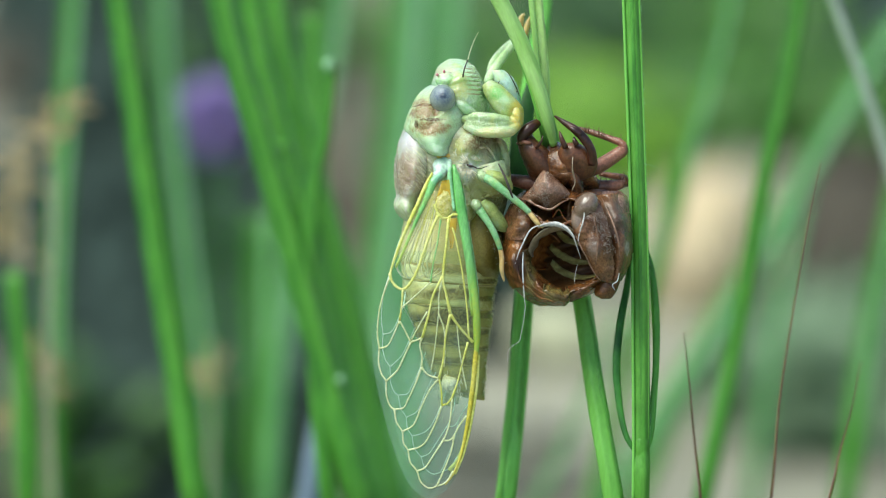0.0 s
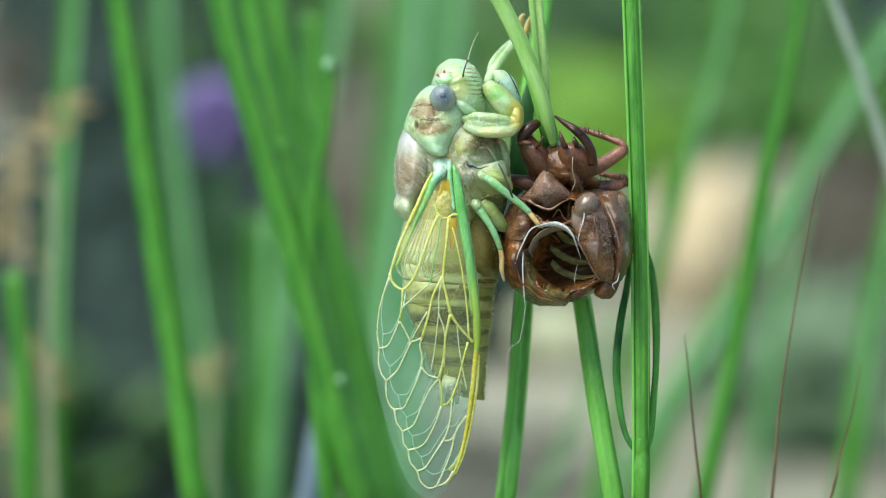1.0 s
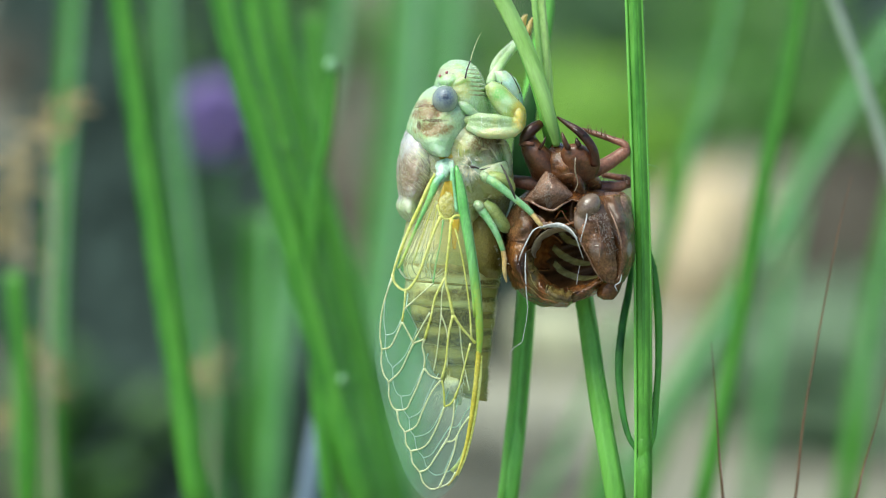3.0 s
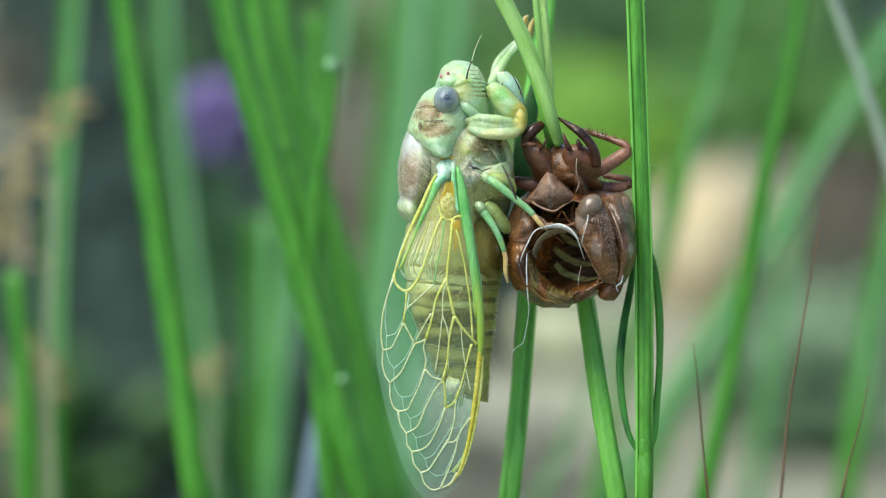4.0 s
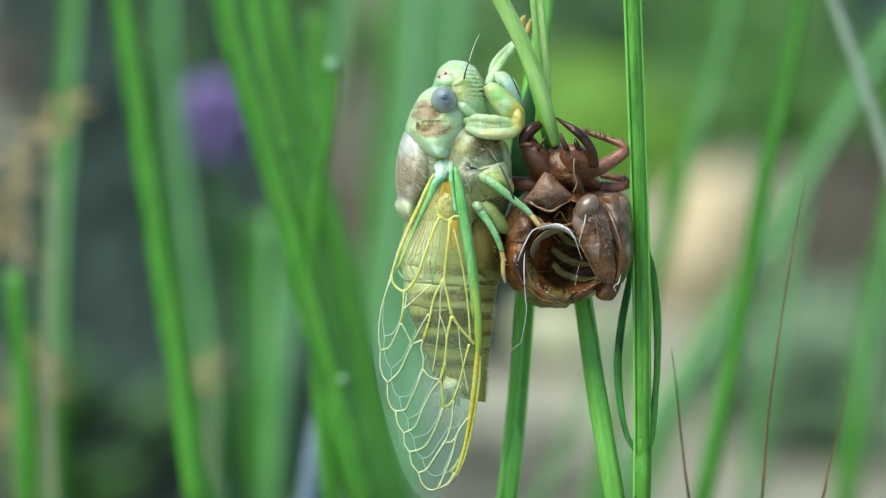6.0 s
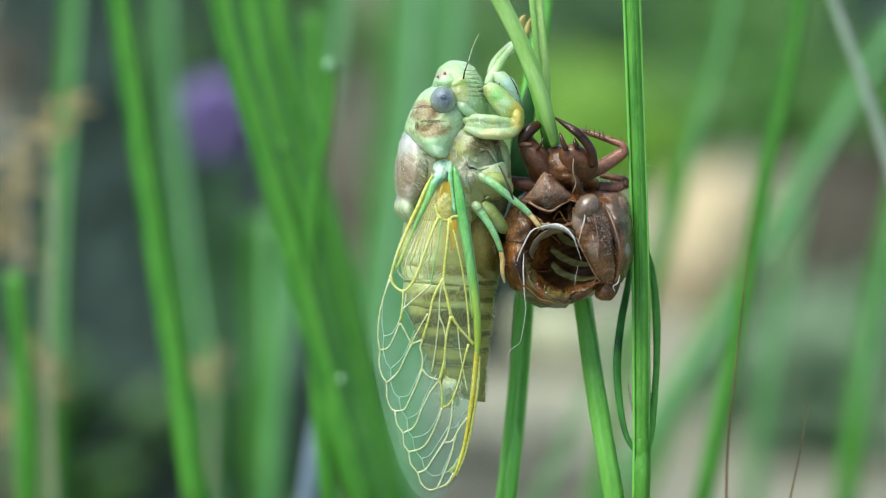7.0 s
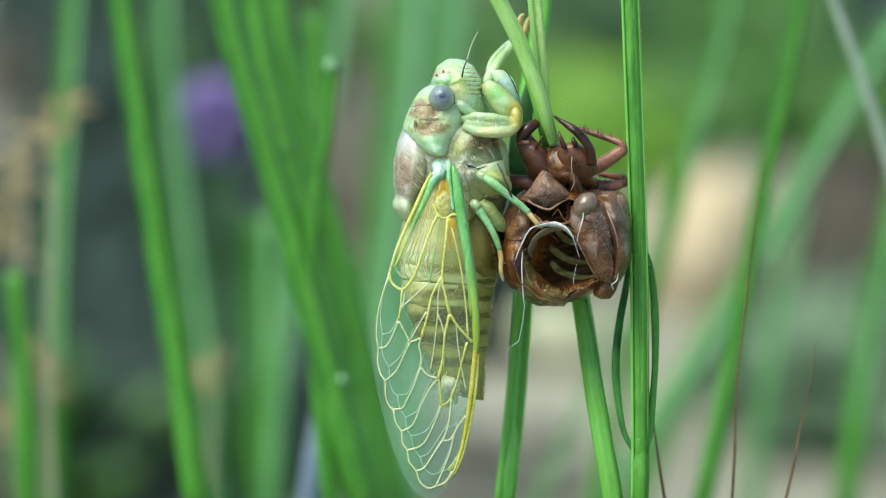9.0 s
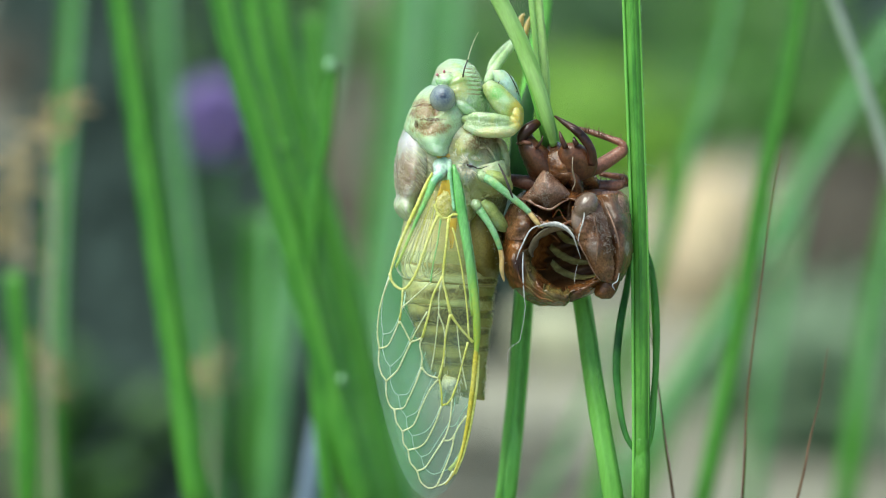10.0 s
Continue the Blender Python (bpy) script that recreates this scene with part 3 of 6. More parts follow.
# ---------------------------------------------------------------- stalks further back
LEFT, STILL = [], []
MID = "fresh green grass stalk leaning in the meadow"
for pts, d, w, mat_, lab, sway_ in (
        ([(204, -60), (214, 30), (242, 220), (276, 440), (312, 660), (348, 890)], 52, 48, STALK, MID, 1),
        ([(384, -60), (400, 40), (456, 230), (512, 420), (576, 660), (640, 890)], 46, 54, STALK, MID, 1),
        ([(436, -60), (450, 60), (494, 230), (540, 420), (596, 660), (664, 890)], 56, 48, STALK_SIDE, MID, 1),
        ([(478, -60), (498, 80), (540, 260), (592, 440), (640, 640), (694, 890)], 64, 50, STALK_SIDE, MID, 1),
        ([(584, 108), (580, 160), (570, 250), (552, 340), (548, 520), (580, 890)], 46, 30, STALK, "short green grass stalk with a blunt tip", 1),
        ([(550, 30), (552, 90), (556, 240), (566, 420), (600, 700), (640, 890)], 88, 44, STALK_SIDE, "green grass stalk with a blurred blunt tip", 1),
        ([(604, -60), (592, 80), (560, 250), (526, 420), (494, 640), (480, 890)], 150, 40, STALK_BLUE, MID, 1),
        ([(284, -60), (292, 120), (316, 330), (350, 600), (384, 890)], 170, 46, STALK_DIM, MID, 1),
        ([(134, -60), (118, 200), (100, 480), (92, 890)], 130, 40, STALK, MID, 0),
        ([(24, 480), (38, 640), (52, 890)], 80, 42, STALK, MID, 0),
        ([(470, 380), (468, 560), (475, 890)], 200, 62, STALK, MID, 0),
        ([(735, -60), (715, 200), (680, 480), (640, 890)], 190, 84, STALK_BLUE, "broad blue-green grass stalk", 0),
        ([(800, -60), (790, 200), (740, 480), (720, 890)], 221, 60, STALK_BLUE, "broad blue-green grass stalk", 0),
        ([(1424, -60), (1396, 120), (1350, 330), (1304, 590), (1242, 890)], 60, 34, STALK, MID, 0),
        ([(1590, 40), (1500, 180), (1420, 320), (1350, 440), (1240, 620), (1130, 800)], 160, 44, STALK_BLUE, MID, 0),
        ([(1304, -60), (1272, 90), (1222, 260), (1180, 420)], 130, 30, STALK, MID, 0),
        ([(1452, -60), (1486, 30), (1536, 170), (1574, 290), (1604, 400)], 52, 19, GREY_STRAW, "dry grey straw stalk leaning in the meadow", 0),
        ([(1600, 300), (1560, 480), (1530, 640), (1495, 890)], 136, 42, STALK, MID, 0),
        ([(1440, 250), (1400, 450), (1370, 600), (1330, 890)], 187, 26, STALK_BLUE, MID, 0),
        ([(1360, 420), (1290, 560), (1200, 720), (1130, 890)], 170, 28, STALK, MID, 0),
        ([(580, 700), (566, 770), (548, 890)], 70, 44, SLATE, "slate-blue dry leaf blade in the meadow", 0),
        ([(1100, 560), (1040, 700), (985, 820), (950, 890)], 153, 18, STALK_BLUE, MID, 0)):
    ob = stalk(pts, d, w, mat_, lab)
    (LEFT if sway_ else STILL).append(ob)
    if mat_ in (STALK, STALK_SIDE, STALK_BLUE, STALK_DIM):
        # the stalk's shaded side is painted as a darker strip, a paler rib beside
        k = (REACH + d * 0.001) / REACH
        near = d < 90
        for off, r, m, lab_ in ((-0.36, 0.13, STALK_DEEP if near else STALK_STRIP, "darker strip for the shaded side of the stalk"), (0.16, 0.10, STALK_MAIN if near else STALK_MINT, "paler rib of the stalk")):
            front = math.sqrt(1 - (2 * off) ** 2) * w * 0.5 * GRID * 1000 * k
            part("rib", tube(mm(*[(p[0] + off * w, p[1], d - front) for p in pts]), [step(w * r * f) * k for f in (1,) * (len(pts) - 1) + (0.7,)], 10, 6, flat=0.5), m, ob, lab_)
# joints that catch the light on two of the swaying stalks
part("node", ball(602, 672, 44.6, 9, 9, 0.7), STALK_MINT, LEFT[1], "pale swollen joint of the stalk")
part("node", ball(504, 262, 55, 14, 16, 1.0), STALK_SIDE, LEFT[2], "pale swollen joint of the stalk")
part("tip", ball(582, 116, 45.4, 13, 14, 0.8), STALK_MINT, LEFT[4], "pale blunt tip")


def flower(u, v, d, size):
    """A violet flower head of many narrow petals on a thin stalk."""
    o = stalk([(u, v + 10), (u + 12, v + 180), (u + 18, v + 420), (u + 20, v + 700)], d, 16, STALK, "violet meadow flower on a thin green stalk",
              "violet_flower", "", "flower")
    rnd = random.Random(5)
    c = at(u, v, d)
    k = GRID * (REACH + d * 0.001) / REACH
    for _ in range(150):
        a, e = rnd.uniform(0, 6.283), math.asin(rnd.uniform(-0.95, 1))
        way = Vector((math.cos(a) * math.cos(e), math.sin(a) * math.cos(e), math.sin(e)))
        part("petal", tube([c, c + way * size * k * 0.6, c + way * size * k], [size * k * 0.05, size * k * 0.14, size * k * 0.05], 6, 2), PETAL, o)
    return o


flower(380, 212, 290, 78)


def seed_spike(u, v, d, size, seed):
    """A dry seed head: husks with long bristles round a bent stalk."""
    o = stalk([(u, v), (u + 6, v + 140), (u - 2, v + 360), (u + 8, v + 700)], d, 9, STRAW, "dry tan seed head on a thin straw stalk",
              "seed_head", "dry seed heads", "seed head")
    rnd = random.Random(seed)
    k = GRID * (REACH + d * 0.001) / REACH
    for i in range(20):
        c = at(u + rnd.uniform(-0.55, 0.55) * size, v + rnd.uniform(-0.7, 0.7) * size, d + rnd.uniform(-2, 2))
        a = rnd.uniform(-2.6, 2.6)
        way = (SIDE * math.sin(a) + RISE * math.cos(a) + AHEAD * rnd.uniform(-0.4, 0.4)).normalized()
        L = size * k * rnd.uniform(0.5, 1.2)
        part("husk", tube([c, c + way * L * 0.5, c + way * L], [L * 0.03, L * 0.075, L * 0.015], 6, 2), SEED, o)
    return o


for u, v, d, s, sd in ((88, 232, 80, 60, 1), (36, 300, 110, 50, 2), (74, 664, 85, 46, 3), (368, 670, 110, 42, 4), (14, 420, 130, 50, 6), (8, 750, 130, 46, 7)):
    seed_spike(u, v, d, s, sd)

AWNS = []
for pts, d in (([(1210, 588), (1218, 660), (1230, 790), (1241, 890)], 4), ([(1452, 288), (1432, 380), (1402, 560), (1378, 720), (1364, 890)], 5),
               ([(1523, 640), (1508, 720), (1484, 810), (1465, 890)], 4)):
    AWNS.append(stalk(pts, d, 4.8, AWN, "thin dry brown grass bristle", "grass_bristle", "thin dry bristles", "grass bristle", ribs=0, taper=0.25))

# ---------------------------------------------------------------- the fresh cicada
HANG = at(930, 210, -1)
MINT, AMBER, ROSE, WHITE, TAN = (0.40, 0.66, 0.36), (0.62, 0.40, 0.06), (0.32, 0.23, 0.15), (0.74, 0.76, 0.66), (0.36, 0.22, 0.10)
GLOW = (0.0016, 0.0021, 0.0012)
DAPPLE = (((0.68, 0.80, 0.54), 520, 0.50, 0.70, 0.6), ((0.62, 0.64, 0.20), 640, 0.54, 0.72, 0.55), ((0.42, 0.68, 0.44), 460, 0.52, 0.70, 0.6), ((0.76, 0.86, 0.74), 2600, 0.60, 0.72, 0.6))
SOFT = dict(rough=0.25, sss=0.7, sss_r=GLOW, bump=0.42, fine=6500, fine_amount=0.18, wrinkle=2.0, wrinkle_scale=1500, coat_rough=0.08, anchor=HANG, mottle=DAPPLE)
FINE = {**SOFT, "sss_r": (0.0006, 0.0008, 0.0005)}
SKIN = matter("soft_green_skin", (0.40, 0.60, 0.20), (0.52, 0.70, 0.36), 300, **FINE)
COLLAR = matter("green_collar_skin", (0.44, 0.66, 0.34), (0.60, 0.78, 0.52), 300, **SOFT,
                coat=0.35, spots=((758, 206, 40, 42, 0.4, (0.50, 0.56, 0.28)), (746, 182, 16, 8, 0.5, (0.38, 0.26, 0.14)), (754, 199, 27, 15, 0.16, (0.30, 0.195, 0.095)), (762, 228, 31, 14, 0.16, (0.31, 0.205, 0.09)), (752, 201, 15, 6, 0.5, (0.38, 0.27, 0.15)), (766, 230, 18, 5, 0.5, (0.40, 0.29, 0.14)),
                                   (764, 214, 22, 3, 0.25, (0.14, 0.075, 0.03)), (750, 187, 21, 2.5, 0.25, (0.16, 0.09, 0.04)), (737, 222, 4, 8, 0.3, (0.16, 0.09, 0.04)), (774, 262, 44, 15, 0.5, (0.50, 0.72, 0.46))))
HEAD = matter("green_head_skin", (0.44, 0.64, 0.30), (0.58, 0.78, 0.50), 300, **SOFT, coat=0.35,
              spots=tuple((832 + 1.6 * k, 121 + 7.75 * k, 15, 1.5, 0.5, (0.38, 0.35, 0.18)) for k in range(7)) + ((784, 126, 20, 10, 0.4, (0.56, 0.50, 0.36)), (812, 158, 16, 22, 0.5, (0.58, 0.62, 0.24)), (772, 150, 12, 10, 0.4, MINT), (816, 194, 18, 10, 0.4, MINT)))
SHIELD = matter("pearly_back_skin", (0.481, 0.471, 0.402), (0.623, 0.643, 0.604), 300, **SOFT, coat=0.4,
                spots=((728, 254, 22, 18, 0.5, (0.70, 0.70, 0.70)), (722, 306, 30, 46, 0.6, (0.42, 0.31, 0.22)), (714, 312, 14, 34, 0.5, ROSE), (724, 296, 10, 10, 0.4, ROSE), (708, 372, 30, 20, 0.5, (0.62, 0.70, 0.42))))
# the brown spot at 856, 252 paints the shade under the folded front leg
FLANK = matter("mottled_flank_skin", (0.43, 0.43, 0.17), (0.61, 0.61, 0.36), 600, **SOFT, coat=0.4,
               spots=((856, 252, 36, 20, 0.4, (0.24, 0.17, 0.08)), (868, 272, 16, 16, 0.6, (0.50, 0.44, 0.28)), (826, 304, 16, 24, 0.5, (0.72, 0.80, 0.76)), (862, 342, 16, 9, 0.5, (0.48, 0.38, 0.10)),
                      (884, 292, 20, 30, 0.5, (0.46, 0.60, 0.34)), (866, 362, 44, 44, 0.5, (0.36, 0.36, 0.12)), (846, 330, 22, 20, 0.5, (0.42, 0.42, 0.17)), (744, 392, 30, 26, 0.5, (0.66, 0.66, 0.42)), (760, 340, 16, 24, 0.5, (0.58, 0.44, 0.22))))
SKIN_YELLOW = matter("soft_yellow_skin", (0.439, 0.439, 0.107), (0.575, 0.575, 0.243), 420, **SOFT)
OLIVE_SKIN = matter("olive_thigh_skin", (0.28, 0.35, 0.10), (0.42, 0.49, 0.19), 420, **{**FINE, "mottle": DAPPLE[1:3]})
ARM = matter("green_cream_arm", (0.38, 0.51, 0.23), (0.52, 0.64, 0.39), 420, **FINE, coat=0.3, spots=((920, 208, 16, 26, 0.5, (0.66, 0.52, 0.10)), (880, 238, 44, 8, 0.5, (0.64, 0.60, 0.30))))
GOLD = matter("golden_belly_skin", (0.155, 0.115, 0.018), (0.29, 0.23, 0.055), 420, **{**SOFT, "mottle": ()})
THIGH = matter("green_yellow_thigh", (0.41, 0.47, 0.13), (0.50, 0.57, 0.22), 420, **FINE, spots=((880, 166, 14, 12, 0.5, (0.26, 0.56, 0.16)), (916, 200, 12, 22, 0.5, (0.64, 0.48, 0.08))))
COMB = matter("milky_blue_comb", (0.34, 0.58, 0.48), (0.52, 0.72, 0.64), 500, **FINE, coat=0.35)
BANDED = dict(scale=420, stretch=(0.65, 0.65, 1.5), rough=0.26, coat=0.3, sss=0.12, sss_r=(0.0005, 0.0004, 0.0002), bump=0.45, fine=5200, fine_amount=0.3, anchor=HANG, wrinkle=1.0)
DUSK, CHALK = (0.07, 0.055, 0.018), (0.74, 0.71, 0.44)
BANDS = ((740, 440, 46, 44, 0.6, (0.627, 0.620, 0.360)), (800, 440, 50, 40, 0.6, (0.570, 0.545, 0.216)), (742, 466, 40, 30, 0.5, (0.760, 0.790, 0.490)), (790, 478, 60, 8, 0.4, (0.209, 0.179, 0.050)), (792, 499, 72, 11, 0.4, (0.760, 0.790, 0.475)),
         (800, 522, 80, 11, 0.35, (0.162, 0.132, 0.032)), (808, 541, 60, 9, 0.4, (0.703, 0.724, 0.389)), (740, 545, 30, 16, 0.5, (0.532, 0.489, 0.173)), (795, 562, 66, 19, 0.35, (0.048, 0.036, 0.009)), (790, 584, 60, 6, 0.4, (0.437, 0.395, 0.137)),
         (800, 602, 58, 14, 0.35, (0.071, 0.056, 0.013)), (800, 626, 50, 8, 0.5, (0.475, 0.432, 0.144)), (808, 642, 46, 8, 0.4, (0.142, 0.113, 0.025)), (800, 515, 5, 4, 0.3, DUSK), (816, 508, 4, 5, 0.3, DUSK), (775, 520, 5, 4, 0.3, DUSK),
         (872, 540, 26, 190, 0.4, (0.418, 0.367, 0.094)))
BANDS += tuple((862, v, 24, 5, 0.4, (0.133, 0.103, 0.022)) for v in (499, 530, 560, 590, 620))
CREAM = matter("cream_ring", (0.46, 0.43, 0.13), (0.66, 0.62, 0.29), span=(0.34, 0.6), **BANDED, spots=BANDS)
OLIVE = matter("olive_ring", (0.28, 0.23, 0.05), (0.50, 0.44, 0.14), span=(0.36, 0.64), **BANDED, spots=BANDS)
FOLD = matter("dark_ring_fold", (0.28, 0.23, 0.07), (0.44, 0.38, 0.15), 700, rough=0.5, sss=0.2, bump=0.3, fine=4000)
EYE_MAT = matter("blue_grey_eye", (0.32, 0.38, 0.31), (0.42, 0.47, 0.39), 500, rough=0.22, bump=0.25, fine=11000, fine_amount=0.1, coat=0.4, sss=0.2, anchor=HANG,
                 spots=((783, 174, 20, 21, 0.7, (0.20, 0.25, 0.27)), (783, 172, 13, 13, 0.8, (0.11, 0.15, 0.22)), (783, 173, 6, 5, 0.4, (0.035, 0.05, 0.08))))
OCELLUS = matter("rose_ocellus", (0.45, 0.10, 0.13), (0.60, 0.22, 0.24), 900, rough=0.2, coat=0.6)
VEIN_GREEN = matter("green_vein", (0.13, 0.41, 0.09), (0.26, 0.57, 0.20), 700, (1, 1, 0.05), rough=0.3, sss=0.3, bump=0.12, fine=5200, coat=0.2, anchor=HANG,
                    spots=((846, 600, 30, 90, 0.8, (0.40, 0.50, 0.06)), (778, 318, 14, 12, 0.6, (0.30, 0.62, 0.42)), (712, 450, 26, 50, 0.8, (0.50, 0.60, 0.14))))
VEIN_DEEP = matter("deep_green_groove", (0.05, 0.26, 0.04), (0.10, 0.36, 0.07), 500, rough=0.4, sss=0.2, bump=0.1)
VEIN_TEAL = matter("bluish_green_vein", (0.24, 0.54, 0.24), (0.36, 0.66, 0.40), 500, rough=0.3, sss=0.4, bump=0.15, coat=0.2)
VEIN_YELLOW = matter("yellow_vein", (0.60, 0.60, 0.09), (0.74, 0.74, 0.25), 500, rough=0.38, sss=0.3, bump=0.1)
VEIN_PALE = matter("pale_vein", (0.60, 0.64, 0.30), (0.74, 0.77, 0.44), 500, rough=0.4, sss=0.3, bump=0.1)
VEIN_CREAM = matter("cream_fold", (0.66, 0.66, 0.44), (0.80, 0.80, 0.62), 500, rough=0.4, sss=0.3, bump=0.1)
VEIN_AMBER = matter("amber_vein", (0.56, 0.46, 0.04), (0.68, 0.60, 0.12), 500, rough=0.35, sss=0.3, bump=0.1)
VEIN_FAINT = matter("faint_vein", (0.44, 0.60, 0.46), (0.56, 0.70, 0.56), 500, rough=0.45, sss=0.3, bump=0.1)
LEG_GREEN = matter("pale_green_leg", (0.22, 0.49, 0.20), (0.38, 0.65, 0.36), 500, **{**FINE, "mottle": DAPPLE[1:2]})
TARSUS = matter("amber_foot", (0.56, 0.36, 0.13), (0.70, 0.52, 0.24), 700, rough=0.35, sss=0.3, bump=0.1)
HAIR = matter("fine_bristle", (0.03, 0.02, 0.015), (0.07, 0.05, 0.04), 900, rough=0.5)
TUFT = matter("white_wax_tuft", (0.72, 0.66, 0.40), (0.86, 0.82, 0.62), 700, rough=0.8, sss=0.4, bump=0.4, fine=3000)
WING = film_matter("clear_wing", (0.90, 0.97, 0.92), (0.46, 0.66, 0.54), 0.18, fade=(500, 660, 0.04))
WING_UPPER = film_matter("yellowish_wing", (0.99, 0.98, 0.86), (0.84, 0.82, 0.40), 0.03, fade=(400, 640, 0.15))
WING_BASE = film_matter("amber_wing_base", (0.98, 0.88, 0.50), (0.74, 0.46, 0.04), 0.5, 0.2)
NUGGET = matter("granular_gold_skin", (0.42, 0.36, 0.05), (0.72, 0.66, 0.26), 3200, rough=0.25, sss=0.4, sss_r=GLOW, bump=0.5, fine=6000, fine_amount=0.3, coat=0.5)
ORANGE_SKIN = matter("orange_hinge_skin", (0.62, 0.38, 0.05), (0.74, 0.52, 0.10), 700, rough=0.28, sss=0.4, sss_r=GLOW, bump=0.3, coat=0.3)
HINGE = matter("bluish_white_hinge", (0.40, 0.60, 0.44), (0.62, 0.78, 0.66), 500, rough=0.28, sss=0.4, sss_r=GLOW, bump=0.4, fine=4200, coat=0.4)

cicada = thing("cicada", at(930, 210, -1), "freshly moulted pale green cicada with clear wings clinging to stalks", "cicada")
RIDERS = [cicada]


# body axis runs from the head down to the tail
def wall(v, rows):
    return float(np.interp(v, [r[0] for r in rows], [r[1] for r in rows]))


BACK = [(385, 716), (430, 706), (480, 708), (520, 714), (570, 726), (620, 744), (670, 766), (715, 792)]
BELLY = [(385, 884), (430, 886), (480, 881), (520, 875), (570, 868), (620, 863), (670, 859), (715, 856)]
DEPTH = [(385, 5.2), (480, 5.2), (570, 4.6), (640, 3.6), (715, 1.8)]


def belly_ring(v, grow):
    a, b = wall(v, BACK), wall(v, BELLY)
    c, h = (a + b) / 2, (b - a) / 2
    return (c - h * grow, v - 6 * grow, c + h * grow, v + 8 * grow, wall(v, DEPTH) * grow, 0.6)


STEPS = [372, 470, 499, 541, 572, 610, 640, 668, 690]
for i, (v0, v1) in enumerate(zip(STEPS, STEPS[1:])):
    h = v1 - v0
    rings = [belly_ring(v0 + h * f, g) for f, g in ((0.0, 0.955), (0.1, 0.98), (0.4, 0.99), (0.75, 1.0), (0.93, 0.995), (1.0, 0.97))]
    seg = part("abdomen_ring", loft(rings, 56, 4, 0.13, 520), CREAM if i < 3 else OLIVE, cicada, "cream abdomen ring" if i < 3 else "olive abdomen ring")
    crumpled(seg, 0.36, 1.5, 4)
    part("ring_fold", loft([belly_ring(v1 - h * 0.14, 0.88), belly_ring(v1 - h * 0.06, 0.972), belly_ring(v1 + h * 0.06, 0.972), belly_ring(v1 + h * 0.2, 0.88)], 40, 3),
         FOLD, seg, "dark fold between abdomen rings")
part("tail_tip", loft([(790, 684, 858, 690, 2.2, 0.6), (812, 700, 858, 706, 1.6, 0.6), (846, 707, 857, 709, 0.5, 0.6)], 28, 4, 0.05, 900), OLIVE, cicada, "yellowish pointed tail")
part("operculum", loft([(812, 376, 886, 382, 4.9, 0.5), (806, 402, 890, 407, 5.05, 0.5), (806, 440, 889, 446, 5.05, 0.5), (812, 468, 886, 475, 4.75, 0.5), (830, 486, 880, 492, 3.6, 0.5)], 44, 6, 0.05),
     GOLD, cicada, "smooth golden belly plate")
rnd = random.Random(11)
bm = bmesh.new()
ball(797, 684, -2.0, 15, 17, 1.0, 0.3, 1600, bm=bm)
ball(786, 700, -2.2, 9, 11, 0.8, 0.3, 1600, bm=bm)
ball(801, 706, -1.6, 10, 11, 0.7, 0.5, 1400, bm=bm)
for _ in range(160):
    u, v = rnd.gauss(789, 12), rnd.gauss(692, 13)
    d = -2.6 - 0.4 * rnd.random()
    tube(mm((u, v, d), (u + rnd.uniform(-6, 4), v + rnd.uniform(3, 8), d - 0.2), (u + rnd.uniform(-10, 6), v + rnd.uniform(6, 14), d - 0.3)), [step(0.5), step(0.4), step(0.15)], 4, 2, bm=bm)
tuft = part("wax_tuft", bm, TUFT, cicada, "white waxy tuft at the tail")
tagged(tuft, kind="stuff")

bm = bmesh.new()
for _ in range(320):
    v = rnd.uniform(440, 705)
    u = wall(v, BELLY) + rnd.uniform(-5, 1)
    tube(mm((u, v, rnd.uniform(-2.5, 1)), (u + rnd.uniform(2, 7), v + rnd.uniform(0, 7), rnd.uniform(-2.5, 1))), [step(0.3), step(0.1)], 3, 2, bm=bm)
tagged(part("down", bm, matter("pale_belly_down", (0.70, 0.66, 0.44), (0.82, 0.78, 0.58), 900, rough=0.6, bump=0, trans=0.55), cicada, "fine pale hairs along the belly"), kind="stuff")

# thorax
bm = loft([(752, 196, 866, 214, 3.6, 0), (728, 232, 888, 244, 4.9, 0), (712, 272, 898, 282, 5.2, 0), (708, 314, 902, 322, 5.2, 0), (708, 352, 898, 356, 5.1, 0),
           (716, 384, 888, 388, 4.9, 0.2), (740, 412, 872, 414, 3.6, 0.4)], 48, 6)
for rows in ([(812, 236, 850, 240, 1.2, -3.9), (800, 252, 852, 260, 1.5, -4.1), (800, 274, 842, 280, 1.2, -4.2), (808, 288, 830, 290, 0.7, -4.1)],
             [(838, 300, 892, 282, 1.2, -3.6), (830, 318, 900, 306, 1.5, -3.7), (836, 338, 896, 334, 1.3, -3.6), (848, 352, 884, 352, 0.8, -3.4)],
             [(872, 240, 894, 250, 1.0, -2.6), (882, 268, 902, 278, 1.2, -2.4), (888, 306, 904, 312, 1.0, -2.2)],
             [(806, 340, 838, 344, 1.1, -4.0), (802, 364, 842, 368, 1.3, -4.0), (808, 388, 836, 390, 0.8, -4.0)]):
    loft(rows, 24, 4, bm=bm)
for pts, r in (([(850, 250, -4.3), (866, 264, -4.35), (878, 284, -4.1)], 3), ([(840, 300, -4.75), (858, 294, -4.75), (884, 288, -4.2)], 3),
               ([(812, 296, -5.3), (822, 316, -5.4), (830, 338, -5.0)], 5)):
    tube(mm(*pts), [step(r * 0.4), step(r), step(r * 0.4)], 10, 4, bm=bm)
rnd = random.Random(53)
